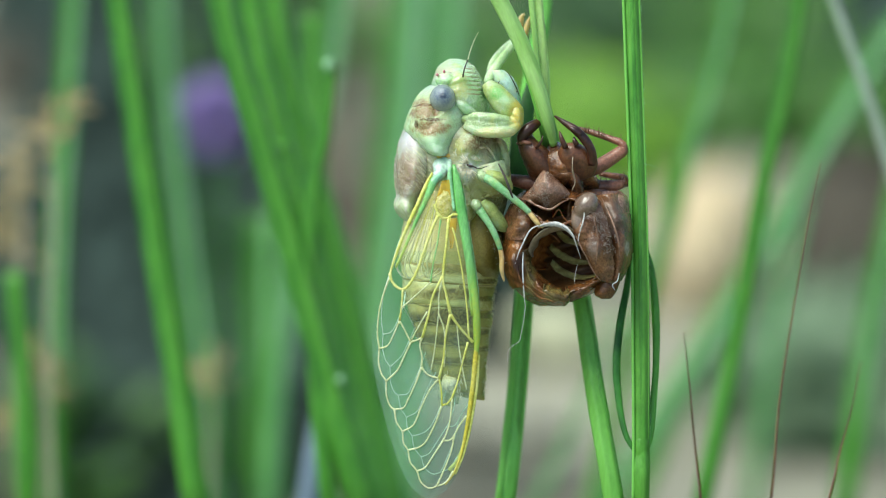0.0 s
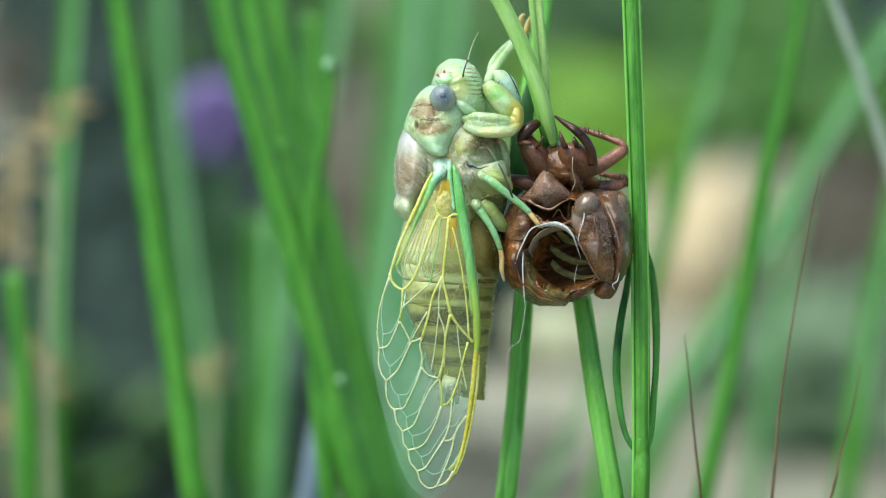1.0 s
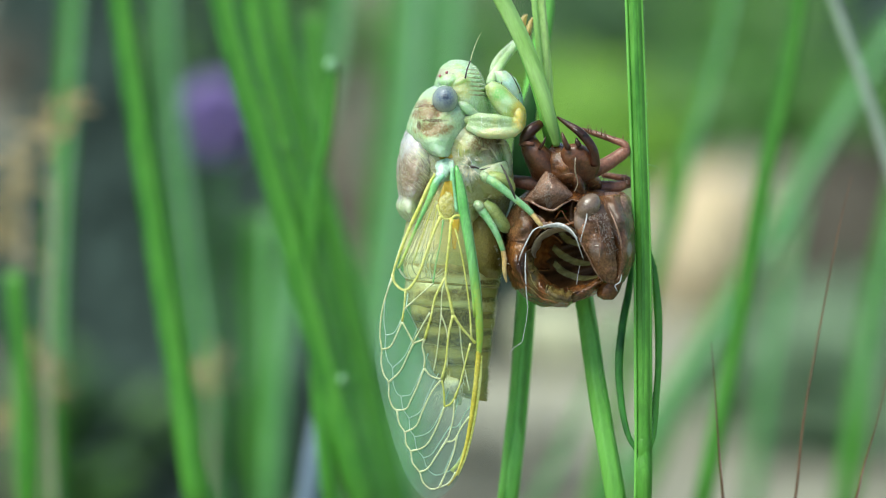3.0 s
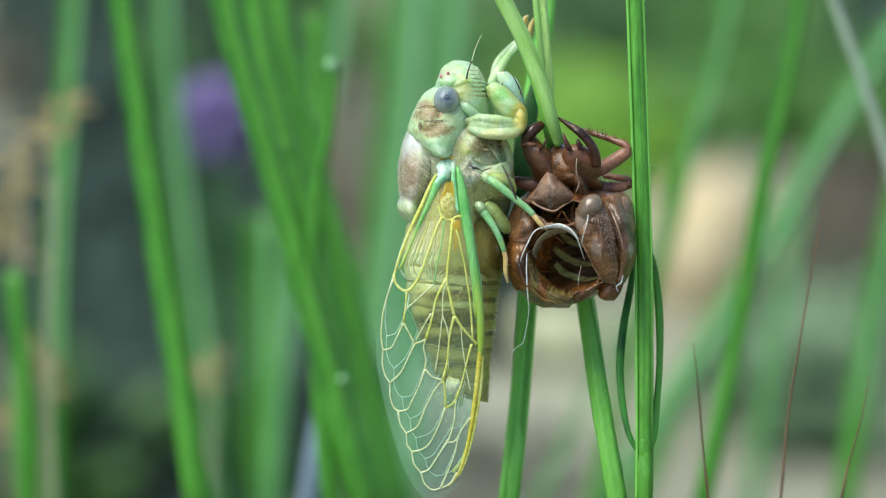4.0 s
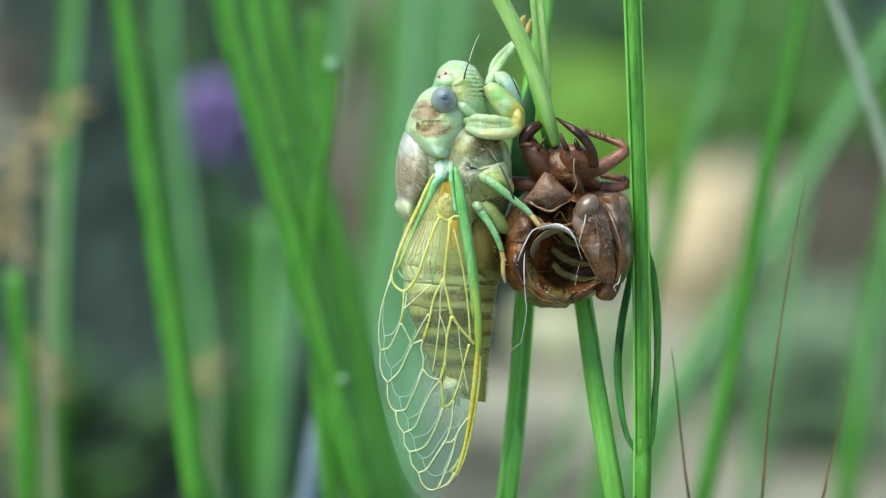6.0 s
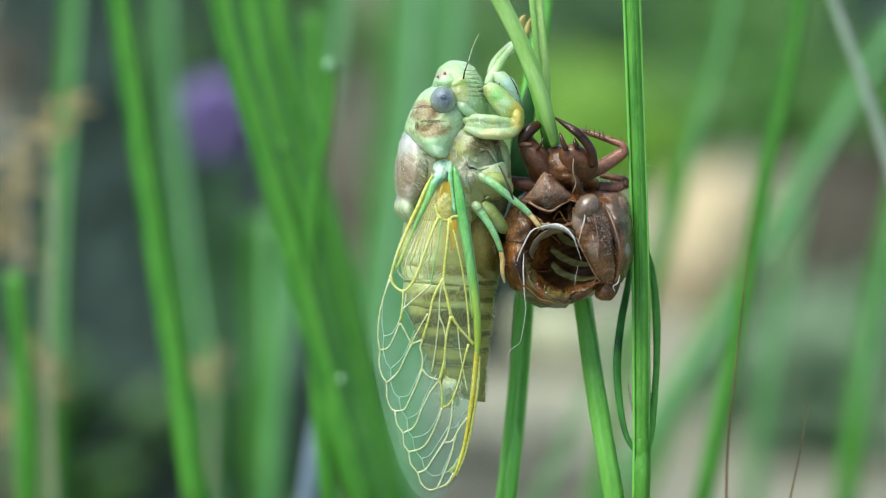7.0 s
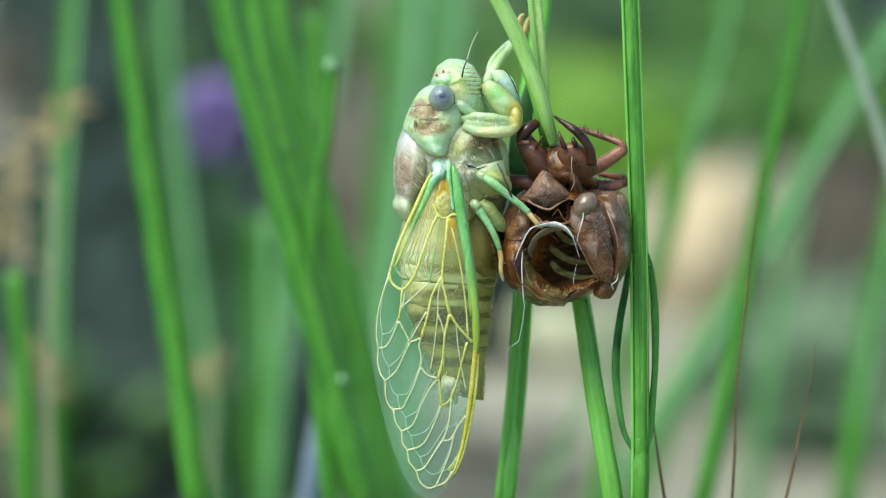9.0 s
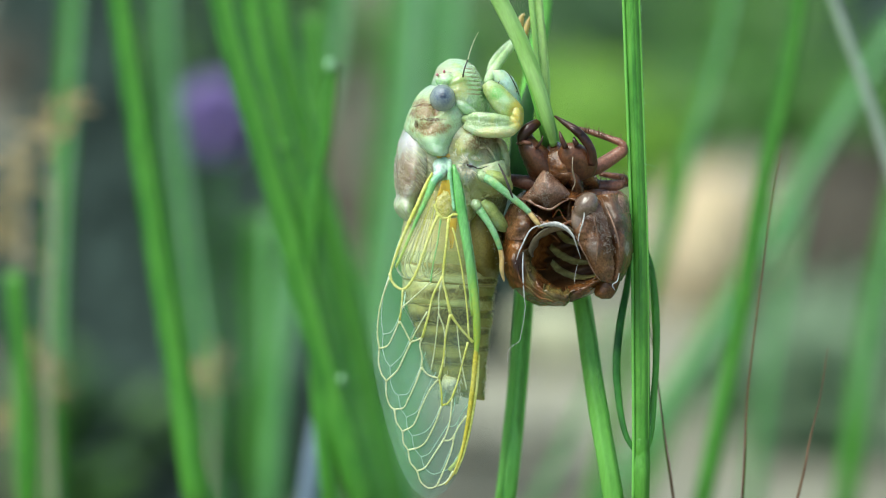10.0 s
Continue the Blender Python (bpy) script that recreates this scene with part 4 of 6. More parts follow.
for _ in range(16):
    u, v = rnd.uniform(812, 884), rnd.uniform(246, 372)
    d = -5.2 * math.sqrt(max(0.05, 1 - ((u - 805) / 100) ** 2)) - 0.3
    a, r, n = rnd.uniform(-0.4, 1.0), rnd.uniform(1.6, 2.6), rnd.uniform(8, 16)
    tube(mm((u - n * math.cos(a), v - n * math.sin(a), d + 0.4), (u, v + rnd.uniform(-4, 4), d), (u + n * math.cos(a), v + n * math.sin(a), d + 0.5)), [step(r * 0.5), step(r), step(r * 0.5)], 8, 4, bm=bm)
thorax = fused(part("thorax", bm, FLANK, cicada, "mottled yellow-green and brownish thorax"), 0.07, 4, 0.16, 0.6, 3)
bm = loft([(716, 228, 760, 258, 3.9, 0.2), (706, 250, 772, 280, 4.7, 0), (700, 280, 774, 298, 5.2, -0.2), (698, 312, 766, 322, 5.3, -0.2), (700, 338, 756, 346, 5.1, -0.1),
           (706, 360, 744, 364, 4.6, 0)], 44, 6)
loft([(702, 346, 740, 352, 4.4, 0), (697, 362, 744, 366, 4.9, 0), (703, 378, 744, 382, 4.7, 0), (718, 392, 740, 395, 3.4, 0)], 36, 5, bm=bm)
fused(part("back_shield", bm, SHIELD, cicada, "pearly white back shield with brown blush"), 0.08, 8, 0.3, 1.2, 4)
# collar behind the head
bm = loft([(772, 146, 850, 160, 4.2, 0), (744, 164, 850, 192, 4.9, -0.1), (728, 190, 842, 222, 5.3, -0.3), (718, 214, 832, 240, 5.5, -0.5), (715, 230, 822, 254, 5.6, -0.6),
           (722, 244, 812, 268, 5.6, -0.7), (736, 260, 806, 276, 5.6, -0.8), (752, 273, 796, 282, 5.4, -0.9), (760, 277, 788, 283, 4.4, -0.9)], 52, 6)
loft([(742, 182, 768, 186, 0.8, -4.5), (735, 198, 782, 204, 1.0, -4.75), (736, 220, 788, 224, 1.0, -5.0), (746, 238, 784, 240, 0.8, -5.1)], 28, 4, 0.12, 1500, bm=bm)
fused(part("collar", bm, COLLAR, cicada, "pale green collar with brown wrinkled patches"), 0.08, 2, 0.2, 0.7, 4)
for pts, r in (([(826, 291, -5.85), (831, 294, -5.95), (837, 295, -5.9), (844, 298, -5.7)], (0.8, 2.4, 1.6, 0.6)), ([(842, 298, -5.75), (852, 298, -5.6), (864, 294, -5.3)], (0.5, 0.7, 0.4))):
    part("seam", tube(mm(*pts), [step(x) for x in r], 8, 4), HAIR, thorax)
bm = bmesh.new()
rnd = random.Random(8)
for k in range(110):
    a = rnd.uniform(1.7, 5.6)
    r0, r1 = rnd.uniform(3, 9), rnd.uniform(14, 26)
    u, v = 830, 294
    dip = rnd.uniform(-0.1, 0.15)
    tube(mm((u + r0 * math.cos(a), v - r0 * math.sin(a), -5.75), (u + 0.6 * r1 * math.cos(a), v - 0.6 * r1 * math.sin(a), -6.05 + dip), (u + r1 * math.cos(a + 0.1), v - r1 * math.sin(a + 0.1), -5.95 + dip)), [step(0.3), step(0.5), step(0.15)], 4, 3, bm=bm)
for k in range(120):
    u, v = rnd.uniform(712, 768), rnd.uniform(246, 330)
    d = -5.0 * math.sqrt(max(0.1, 1 - ((u - 736) / 44) ** 2)) - 0.45
    tube(mm((u, v, d), (u + rnd.uniform(4, 8), v + rnd.uniform(2, 8), d - 0.15), (u + rnd.uniform(8, 15), v + rnd.uniform(8, 18), d)), [step(0.25), step(0.35), step(0.12)], 3, 3, bm=bm)
tagged(part("down", bm, TUFT, thorax, "fine pale hairs on the flank"), kind="stuff")

# head
bm = loft([(792, 106, 826, 108, 1.6, 0), (776, 118, 842, 122, 3.4, 0), (768, 136, 853, 142, 4.6, -0.1), (762, 158, 862, 166, 5.0, -0.2), (768, 184, 868, 192, 4.8, -0.2),
           (790, 204, 868, 210, 4.0, -0.1), (826, 222, 862, 224, 2.4, 0)], 52, 6)
for k in range(9):
    f = k / 8
    v0 = 117 + 62 * f
    u0, u1 = 824 + 16 * f, 845 + 18 * math.sin(f * 1.7)
    tube(mm((u0, v0 + 2, -4.1), ((u0 + u1) / 2 + 1, v0 - 1, -3.95 + 0.2 * f), (u1 - 7, v0 + 1, -2.9), (u1 - 4, v0 + 4, -1.2)), [step(r) for r in (0.8, 1.5, 1.5, 0.9)], 10, 4, bm=bm)
tube(mm((798, 150, -4.8), (810, 142, -5.0), (820, 138, -4.8), (828, 150, -4.6), (834, 172, -4.4)), [step(r) for r in (4, 6, 6, 5, 3)], 12, 4, bm=bm)
tube(mm((806, 178, -4.6), (818, 188, -4.8), (834, 200, -4.6), (848, 208, -4.2)), [step(r) for r in (7, 9, 8, 6)], 14, 4, bm=bm)
tube(mm((808, 166, -4.7), (822, 176, -4.7), (836, 190, -4.5)), [step(r) for r in (3, 4, 3)], 10, 4, bm=bm)
loft([(772, 134, 800, 128, 1.1, -3.6), (770, 144, 812, 140, 1.3, -3.9), (776, 154, 806, 150, 0.9, -4.0)], 24, 4, bm=bm)
head = fused(part("head", bm, HEAD, cicada, "pale green head with a ridged face"), 0.06, 2, 0.1, 0.6, 4)
eyeball = part("eye", ball(783.5, 175, -5.0, 22.5, 24.5, 1.2, n=40), EYE_MAT, cicada, "blue-grey compound eye")
part("eye_rim", tube(mm(*[(783.5 + 22.5 * math.cos(a), 175 + 24.5 * math.sin(a), -4.9) for a in [i * math.pi / 8 for i in range(17)]]), step(1.6), 8, 3), HEAD, eyeball)
for u, v in ((774, 133), (786, 127)):
    part("ocellus", ball(u, v, -4.62, 2.5, 2.9, 0.2), OCELLUS, head, "small rose-coloured simple eye")
antenna = part("antenna", tube(mm((819, 137, -5.4), (822, 122, -5.6), (828, 106, -5.6)), [step(1.6), step(1.2), step(0.9)], 8, 4), HAIR, cicada, "thin dark antenna")
part("antenna_whip", tube(mm((828, 106, -5.6), (833, 88, -5.5), (840, 70, -5.3), (847, 57, -5.1)), [step(r) for r in (0.9, 0.7, 0.55, 0.3)], 6, 4), VEIN_PALE, antenna)

# legs
fore = part("foreleg", loft([(853, 152, 868, 142, 0.8, -3.3), (858, 170, 887, 150, 1.2, -3.4), (872, 192, 908, 170, 1.5, -3.4), (890, 210, 924, 188, 1.4, -3.4), (908, 223, 928, 206, 0.9, -3.4)], 30, 5, 0.06),
            THIGH, cicada, "thick yellow-green front thigh")
part("thigh_comb", loft([(868, 126, 892, 124, 0.6, -2.7), (872, 140, 906, 136, 0.9, -2.7), (884, 160, 916, 152, 0.9, -2.7), (902, 178, 921, 170, 0.6, -2.7), (914, 186, 921, 184, 0.3, -2.7)], 24, 4, 0.06, 1400), COMB, fore, "whitish blue comb on the thigh")
for u, v in ((912, 178), (914, 164), (882, 148)):
    part("spine", tube(mm((u, v, -4.0), (u + 2, v - 5, -4.0)), [step(1.0), step(0.4)], 6, 2), HAIR, fore)
shin = part("shin", tube(mm((862, 148, -3.0), (868, 134, -2.8), (884, 110, -1.6), (904, 84, 0.4), (922, 58, 2.2)), [step(r) for r in (7, 8.5, 8, 7, 5)], 16, 5), SKIN, fore, "pale front shin")
part("shin", tube(mm((866, 128, -1.8), (874, 108, -1.2), (892, 87, 0.2), (908, 72, 2.0)), [step(r) for r in (6, 7, 6.5, 5)], 14, 4), ARM, fore, "pale inner edge of the shin")
part("foot", tube(mm((918, 62, 2.2), (920, 46, 2.0), (923, 32, 1.8), (928, 25, 1.3)), [step(r) for r in (4.5, 5.5, 5, 1.5)], 12, 4), TARSUS, fore, "amber clawed foot")
part("foot", tube(mm((927, 74, 2.0), (930, 58, 1.8), (934, 42, 1.6), (938, 30, 1.4)), [step(r) for r in (3.5, 5, 4.5, 1.5)], 12, 4), TARSUS, fore, "amber clawed foot")
bm = tube(mm((818, 212, -4.4), (842, 208, -5.0), (872, 210, -5.3), (900, 214, -5.0)), [step(r) for r in (7, 9, 9.5, 8)], 20, 5)
tube(mm((824, 222, -4.6), (846, 232, -5.2), (876, 235, -5.5), (902, 232, -5.2), (916, 222, -4.6)), [step(r) for r in (8, 9, 10, 10, 8)], 20, 5, bm=bm)
loft([(822, 230, 826, 204, 1.0, -4.1), (856, 238, 858, 204, 1.25, -4.4), (892, 240, 896, 206, 1.25, -4.3), (916, 232, 920, 206, 0.9, -4.1)], 24, 5, bm=bm)
ball(915, 208, -4.2, 11, 20, 1.0, turn=12, bm=bm)
fused(part("foreleg", bm, ARM, cicada, "folded pale green front leg with a yellow knee"), 0.06, 12, 0.12, 0.7)
mid = part("middle_leg", tube(mm((852, 312, -5.0), (866, 318, -5.9), (884, 332, -6.2), (906, 350, -6.2), (926, 366, -6.1), (937, 377, -6.0)), [step(r) for r in (7, 8, 7, 6, 5.4, 5)], 16, 5),
           LEG_GREEN, cicada, "slender green middle leg")
part("thigh", loft([(854, 316, 862, 302, 0.5, -5.2), (866, 322, 876, 302, 0.8, -5.4), (884, 330, 895, 310, 0.8, -5.3), (899, 338, 906, 322, 0.5, -5.1), (905, 340, 908, 334, 0.2, -5.0)], 24, 4, 0.04), OLIVE_SKIN, mid, "yellow-green thigh")
part("hip", ball(855, 313, -5.3, 9, 13, 0.7, turn=50), ARM, mid)
part("foot", tube(mm((934, 374, -6.0), (944, 386, -6.1), (952, 396, -6.1), (961, 404, -5.8)), [step(r) for r in (4, 4.6, 4, 1.6)], 12, 4), TARSUS, mid, "amber foot gripping the cast skin")
hind = part("hind_leg", tube(mm((838, 360, -4.9), (850, 374, -5.3), (864, 394, -5.5), (876, 416, -5.5), (886, 442, -5.3)), [step(r) for r in (8, 7.4, 6, 5.4, 4.6)], 16, 5), LEG_GREEN, cicada, "green hind leg")
part("thigh", loft([(846, 364, 858, 352, 0.5, -4.5), (854, 380, 874, 360, 0.7, -4.4), (870, 398, 888, 378, 0.7, -4.2), (884, 410, 898, 394, 0.5, -4.0), (894, 412, 900, 404, 0.2, -3.9)], 24, 4, 0.04), OLIVE_SKIN, hind, "pale green thigh")
part("hip", ball(843, 364, -5.2, 9, 12, 0.6, turn=35), ARM, hind)
part("foot", tube(mm((885, 440, -5.3), (888, 458, -5.3), (888, 478, -5.3), (892, 498, -5.1)), [step(r) for r in (4.2, 4.2, 3.8, 1.6)], 12, 4), TARSUS, hind, "amber foot of the hind leg")
part("beak", tube(mm((872, 226, -3.2), (890, 262, -3.0), (899, 300, -2.8), (904, 346, -2.6)), [step(r) for r in (8, 6, 4, 2)], 12, 4), SKIN_YELLOW, cicada, "long yellowish sucking beak")
part("beak_bristle", tube(mm((882, 290, -6.0), (893, 312, -6.5), (903, 338, -6.7), (908, 352, -6.4)), [step(r) for r in (1.2, 2.0, 2.2, 1)], 8, 4), HAIR, cicada, "thin dark bristle of the beak")


# fine hairs on the slender legs, a dark edge on the comb
part("comb_edge", tube(mm((898, 127, -3.1), (906, 140, -3.5), (913, 154, -3.5), (919, 170, -3.3)), [step(r) for r in (0.5, 0.9, 0.9, 0.5)], 6, 4), HAIR, fore, "thin dark edge of the comb")
rnd = random.Random(66)
for leg, a, b, c in ((mid, (866, 318), (906, 350), (937, 377)), (hind, (850, 374), (876, 416), (888, 470))):
    bm = bmesh.new()
    for _ in range(30):
        f = rnd.random() * 2
        p, q, g = (a, b, f) if f < 1 else (b, c, f - 1)
        u, v = p[0] + (q[0] - p[0]) * g, p[1] + (q[1] - p[1]) * g
        out = rnd.choice((-1, 1))
        nx, ny = (q[1] - p[1]), -(q[0] - p[0])
        n = math.hypot(nx, ny)
        u, v = u + out * 5 * nx / n, v + out * 5 * ny / n
        tube(mm((u, v, -5.9), (u + out * 4 * nx / n + rnd.uniform(-1, 1), v + out * 3 * ny / n + rnd.uniform(0, 3), -6.1)), [step(0.22), step(0.1)], 3, 2, bm=bm)
    tagged(part("leg_hairs", bm, VEIN_CREAM, leg, "fine pale leg hairs"), kind="stuff")


# wings
def wing_depth(u, v):
    return float(np.interp(v, [290, 420, 560, 720, 890], [-6.2, -7.4, -7.2, -6.0, -4.9])) + ((u - 770) / 100) ** 2 * 1.0


RIM_A = [(700, 445), (684, 500), (668, 545), (659, 590), (659, 630), (666, 680), (678, 730), (692, 780), (710, 830), (730, 864), (748, 878), (765, 881)]
RIM_B = [(838, 445), (843, 500), (846, 545), (846, 590), (846, 630), (844, 680), (836, 730), (828, 780), (814, 830), (796, 860), (782, 874), (768, 881)]


def wing(shift_u, shift_v, depth, veins, labels):
    """One fore wing: a thin clear sheet with a net of veins standing proud on it."""
    def w(u, v, lift=0.0):
        return at(u + shift_u, v + shift_v, depth(u, v) + lift)

    low, n = [], 14
    for a, b in zip(spline(RIM_A, 3), spline(RIM_B, 3)):
        low.append([w(a[0] + (b[0] - a[0]) * i / n, a[1] + (b[1] - a[1]) * i / n) + AHEAD * (noise.noise(Vector((a[0] * 0.02 + i * 0.3, a[1] * 0.02, 0))) * 0.00012)
                    for i in range(n + 1)])
    base = part("wing", skin(bmesh.new(), low, closed=False), WING, cicada, "clear milky green wing")
    up = []
    for (ua, va), (ub, vb) in zip(spline([(768, 322), (742, 362), (722, 400), (700, 445), (712, 482), (728, 520), (742, 560), (752, 590), (766, 630), (782, 672)], 4),
                                  spline([(812, 322), (824, 362), (832, 400), (838, 445), (842, 482), (845, 520), (846, 560), (846, 590), (845, 630), (842, 672)], 4)):
        up.append([w(ua + (ub - ua) * i / n, va + (vb - va) * i / n, -0.03 + 0.02 * math.sin(i * 1.7)) for i in range(n + 1)])
    part("wing_membrane", skin(bmesh.new(), up, closed=False), WING_UPPER, base, "clear yellowish upper part of the wing")
    for pts, r, m in veins:
        rr = [step(x * 0.92) for x in r] if isinstance(r, tuple) else [step(r * 0.71 * (1.35 if k in (0, len(pts) - 1) else 1.0)) for k in range(len(pts))]
        part("vein", tube([w(p[0], p[1], -0.05) for p in pts], rr, 8, 4, flat=0.7), m, base, labels.get(m, ""))
    return base


Y, P, G = VEIN_YELLOW, VEIN_PALE, VEIN_GREEN
NET = [
    ([(783, 490), (766, 524), (758, 560), (747, 598)], 2.6, Y),
    ([(794, 386), (790, 430), (784, 490), (790, 522), (797, 556)], 3.0, Y),
    ([(797, 556), (812, 578), (826, 594), (837, 606)], 3.0, Y),
    ([(797, 556), (789, 592), (785, 636), (777, 670)], 2.6, Y),
    ([(747, 598), (738, 602), (727, 606)], 2.0, P),
    ([(747, 598), (743, 612), (747, 632), (746, 650)], 2.0, P),
    ([(727, 606), (716, 584), (707, 568)], 1.9, P),
    ([(727, 606), (716, 630), (703, 656), (683, 675)], 1.9, P),
    ([(707, 568), (711, 540), (713, 512)], 2.1, Y),
    ([(707, 568), (697, 592), (686, 612), (671, 617)], 1.9, P),
    ([(690, 484), (693, 497), (702, 508), (713, 512), (724, 504), (738, 480), (752, 440), (766, 402), (775, 382)], 3.2, Y),
    ([(765, 306), (752, 332), (738, 364), (722, 398), (708, 432), (697, 462), (689, 490)], (2, 3.6, 3.6, 3.4, 3.0, 2.5, 2.0), Y),
    ([(690, 490), (679, 520), (671, 552), (668, 590), (671, 617), (670, 640), (675, 662), (683, 675), (684, 700), (690, 718), (698, 725)], 2.0, P),
    ([(698, 725), (702, 748), (712, 764), (714, 784), (722, 797), (726, 818), (738, 834), (744, 852), (758, 864), (773, 861), (790, 853), (802, 834)], 2.0, P),
    ([(746, 650), (758, 664), (777, 670)], 2.0, P),
    ([(746, 650), (735, 680), (722, 708), (714, 722), (698, 725)], 1.9, P),
    ([(777, 670), (761, 690), (745, 722), (732, 752), (712, 764)], 1.9, P),
    ([(777, 670), (781, 692), (782, 718)], 2.0, Y),
    ([(782, 718), (771, 748), (755, 780), (741, 792), (722, 797)], 1.9, P),
    ([(782, 718), (792, 714), (800, 704)], 2.0, Y),
    ([(800, 704), (797, 742), (790, 768), (784, 780)], 1.9, P),
    ([(784, 780), (766, 808), (752, 828), (738, 834)], 1.9, P),
    ([(784, 780), (796, 779), (804, 770), (812, 755), (826, 736)], 1.9, P),
    ([(804, 770), (798, 800), (784, 836), (773, 861)], 1.9, P),
    ([(828, 606), (820, 636), (810, 676), (800, 704)], 2.2, Y),
    ([(772, 376), (781, 385), (792, 386), (803, 380), (816, 382)], 3.0, Y),
    ([(796, 296), (796, 318), (799, 345), (804, 374)], (3, 5, 4.5, 3), VEIN_TEAL),
    ([(811, 306), (820, 345), (826, 385), (834, 432), (844, 500), (849, 560)], (1.5, 2.4, 2.4, 2.2, 2.0, 1.2), VEIN_TEAL),
    ([(806, 316), (810, 345), (813, 385), (822, 432), (832, 490)], (0.8, 1.5, 1.6, 1.4, 0.6), VEIN_DEEP),
    ([(782, 308), (768, 320), (760, 340), (750, 362), (736, 392), (716, 440), (700, 474)], (3, 7.5, 6.5, 5, 3.4, 2.8, 2.4), G),
    ([(769, 362), (774, 376), (782, 385)], 2.4, Y),
    ([(796, 386), (808, 430), (818, 480), (826, 540), (830, 600)], 2.0, Y),
    ([(812, 384), (822, 440), (830, 500), (836, 560)], 3.0, G),
    ([(780, 388), (774, 430), (766, 470), (762, 500)], 1.6, G),
    ([(762, 500), (738, 521), (710, 546)], 1.6, P),
    ([(756, 552), (742, 576), (728, 602)], 1.6, P),
    ([(783, 492), (777, 522), (776, 556), (769, 620), (763, 655)], 1.5, P),
    ([(776, 556), (785, 580), (788, 612), (786, 650)], 1.5, P),
    ([(798, 557), (808, 574), (812, 612), (819, 655), (826, 690)], 1.5, P),
]
RIB = [([(803, 292), (810, 330), (816, 372), (826, 430), (837, 500), (843, 560), (844, 600), (842, 640)], (3, 9, 10, 9, 8, 7.4, 6.4, 3), G),
       ([(845, 540), (845, 590), (842, 630), (839, 660), (834, 704), (827, 752), (817, 800), (804, 836), (788, 858)], (1.5, 3.4, 4.8, 4.8, 4.6, 3.8, 2.9, 2.1, 1.3), VEIN_AMBER),
       ([(847, 628), (845, 668), (840, 710), (831, 762), (820, 806), (806, 840)], (2.5, 3.2, 3, 2.6, 2, 1.4), Y)]
near_wing = wing(0, 0, wing_depth, NET + RIB, {VEIN_GREEN: "green front edge vein", VEIN_AMBER: "amber front edge vein"})


def far_depth(u, v):
    """The other wing lies close behind the first, and behind the body where the body is."""
    inside = max(0.0, min(1.0, (u - wall(v, BACK) + 25) / 40)) * max(0.0, min(1.0, (735 - v) / 50))
    return wing_depth(u, v) + 1.6 + inside * (11.5 - 0.004 * (v - 445))


far_net = [(p, (r if isinstance(r, (int, float)) else max(r)) * 0.65, VEIN_FAINT) for p, r, m in NET[:25]]
wing(7, -25, far_depth, far_net + [(RIB[1][0], 4, Y)], {})
def cell(left, right, rows, label, m=WING_BASE):
    """A small stretched skin between two veins."""
    net = [[at(*(np.array(a) + (np.array(b) - np.array(a)) * i / 10)) for i in range(11)] for a, b in zip(spline(left, rows), spline(right, rows))]
    for i, row in enumerate(net):
        for k in range(1, 10):
            row[k] = row[k] + AHEAD * (noise.noise(row[k] * 2200) * 0.00016)
    part("wing_cell", skin(bmesh.new(), net, closed=False), m, near_wing, label)


cell([(782, 320, -6.6), (776, 338, -6.8), (770, 356, -6.9)], [(795, 318, -6.6), (797, 336, -6.8), (798, 350, -6.9)], 4, "golden cell at the root of the wing")
cell([(790, 388, -7.2), (793, 410, -7.2), (797, 440, -7.2)], [(809, 386, -7.2), (807, 410, -7.2), (801, 440, -7.2)], 4, "amber cell at the root of the wing")
part("golden_bulb", ball(786, 362, -6.75, 15, 24, 0.3, 0.05, 2500), NUGGET, near_wing, "granular golden skin at the root of the wing")
bm = loft([(768, 284, 790, 278, 0.5, -5.0), (765, 294, 796, 290, 0.6, -5.3), (768, 304, 792, 304, 0.6, -5.6), (774, 314, 788, 314, 0.4, -5.9)], 24, 5)
tube(mm((796, 284, -5.4), (795, 294, -5.9), (796, 306, -6.2)), [step(r) for r in (3, 5, 4)], 10, 4, bm=bm)
tube(mm((768, 306, -5.8), (774, 314, -6.2), (781, 318, -6.3)), [step(r) for r in (3, 5, 3)], 10, 4, bm=bm)
fused(part("wing_hinge", bm, HINGE, near_wing, "bluish white hinge of the wing"), 0.05, 6, 0.14, 0.6, 3)
for u, v, ru, rv, d in ((786, 277, 15, 6, -4.9), (770, 320, 5, 12, -5.0)):
    part("hinge_skin", ball(u, v, d, ru, rv, 0.4, 0.12, 1500), ORANGE_SKIN, near_wing, "amber skin round the hinge")
cell([(764, 324, -6.6), (748, 356, -7.0), (732, 388, -7.1)], [(772, 330, -6.6), (768, 356, -7.0), (764, 388, -7.1)], 4, "yellow cell at the root of the wing", WING_UPPER)
# crumpled hind wing folded between the fore wing and the back
rnd = random.Random(4)
for k in range(7):
    u0 = 712 + k * 8 + rnd.uniform(-3, 3)
    part("hind_wing_fold", tube(mm((u0 + 12 + rnd.uniform(-6, 6), 436 + rnd.uniform(-12, 8), -6.1), (u0 + rnd.uniform(-6, 6), 458, -6.2), (u0 + rnd.uniform(-8, 8), 478, -6.2), (u0 + 8 + rnd.uniform(-8, 10), 492, -6.1),
                                    (u0 + 18 + rnd.uniform(-4, 10), 484 + rnd.uniform(-10, 6), -6.0)), [step(r) for r in (0.6, 1.2, 1.3, 1.2, 0.6)], 6, 4), VEIN_CREAM, near_wing, "whitish fold of the hind wing")

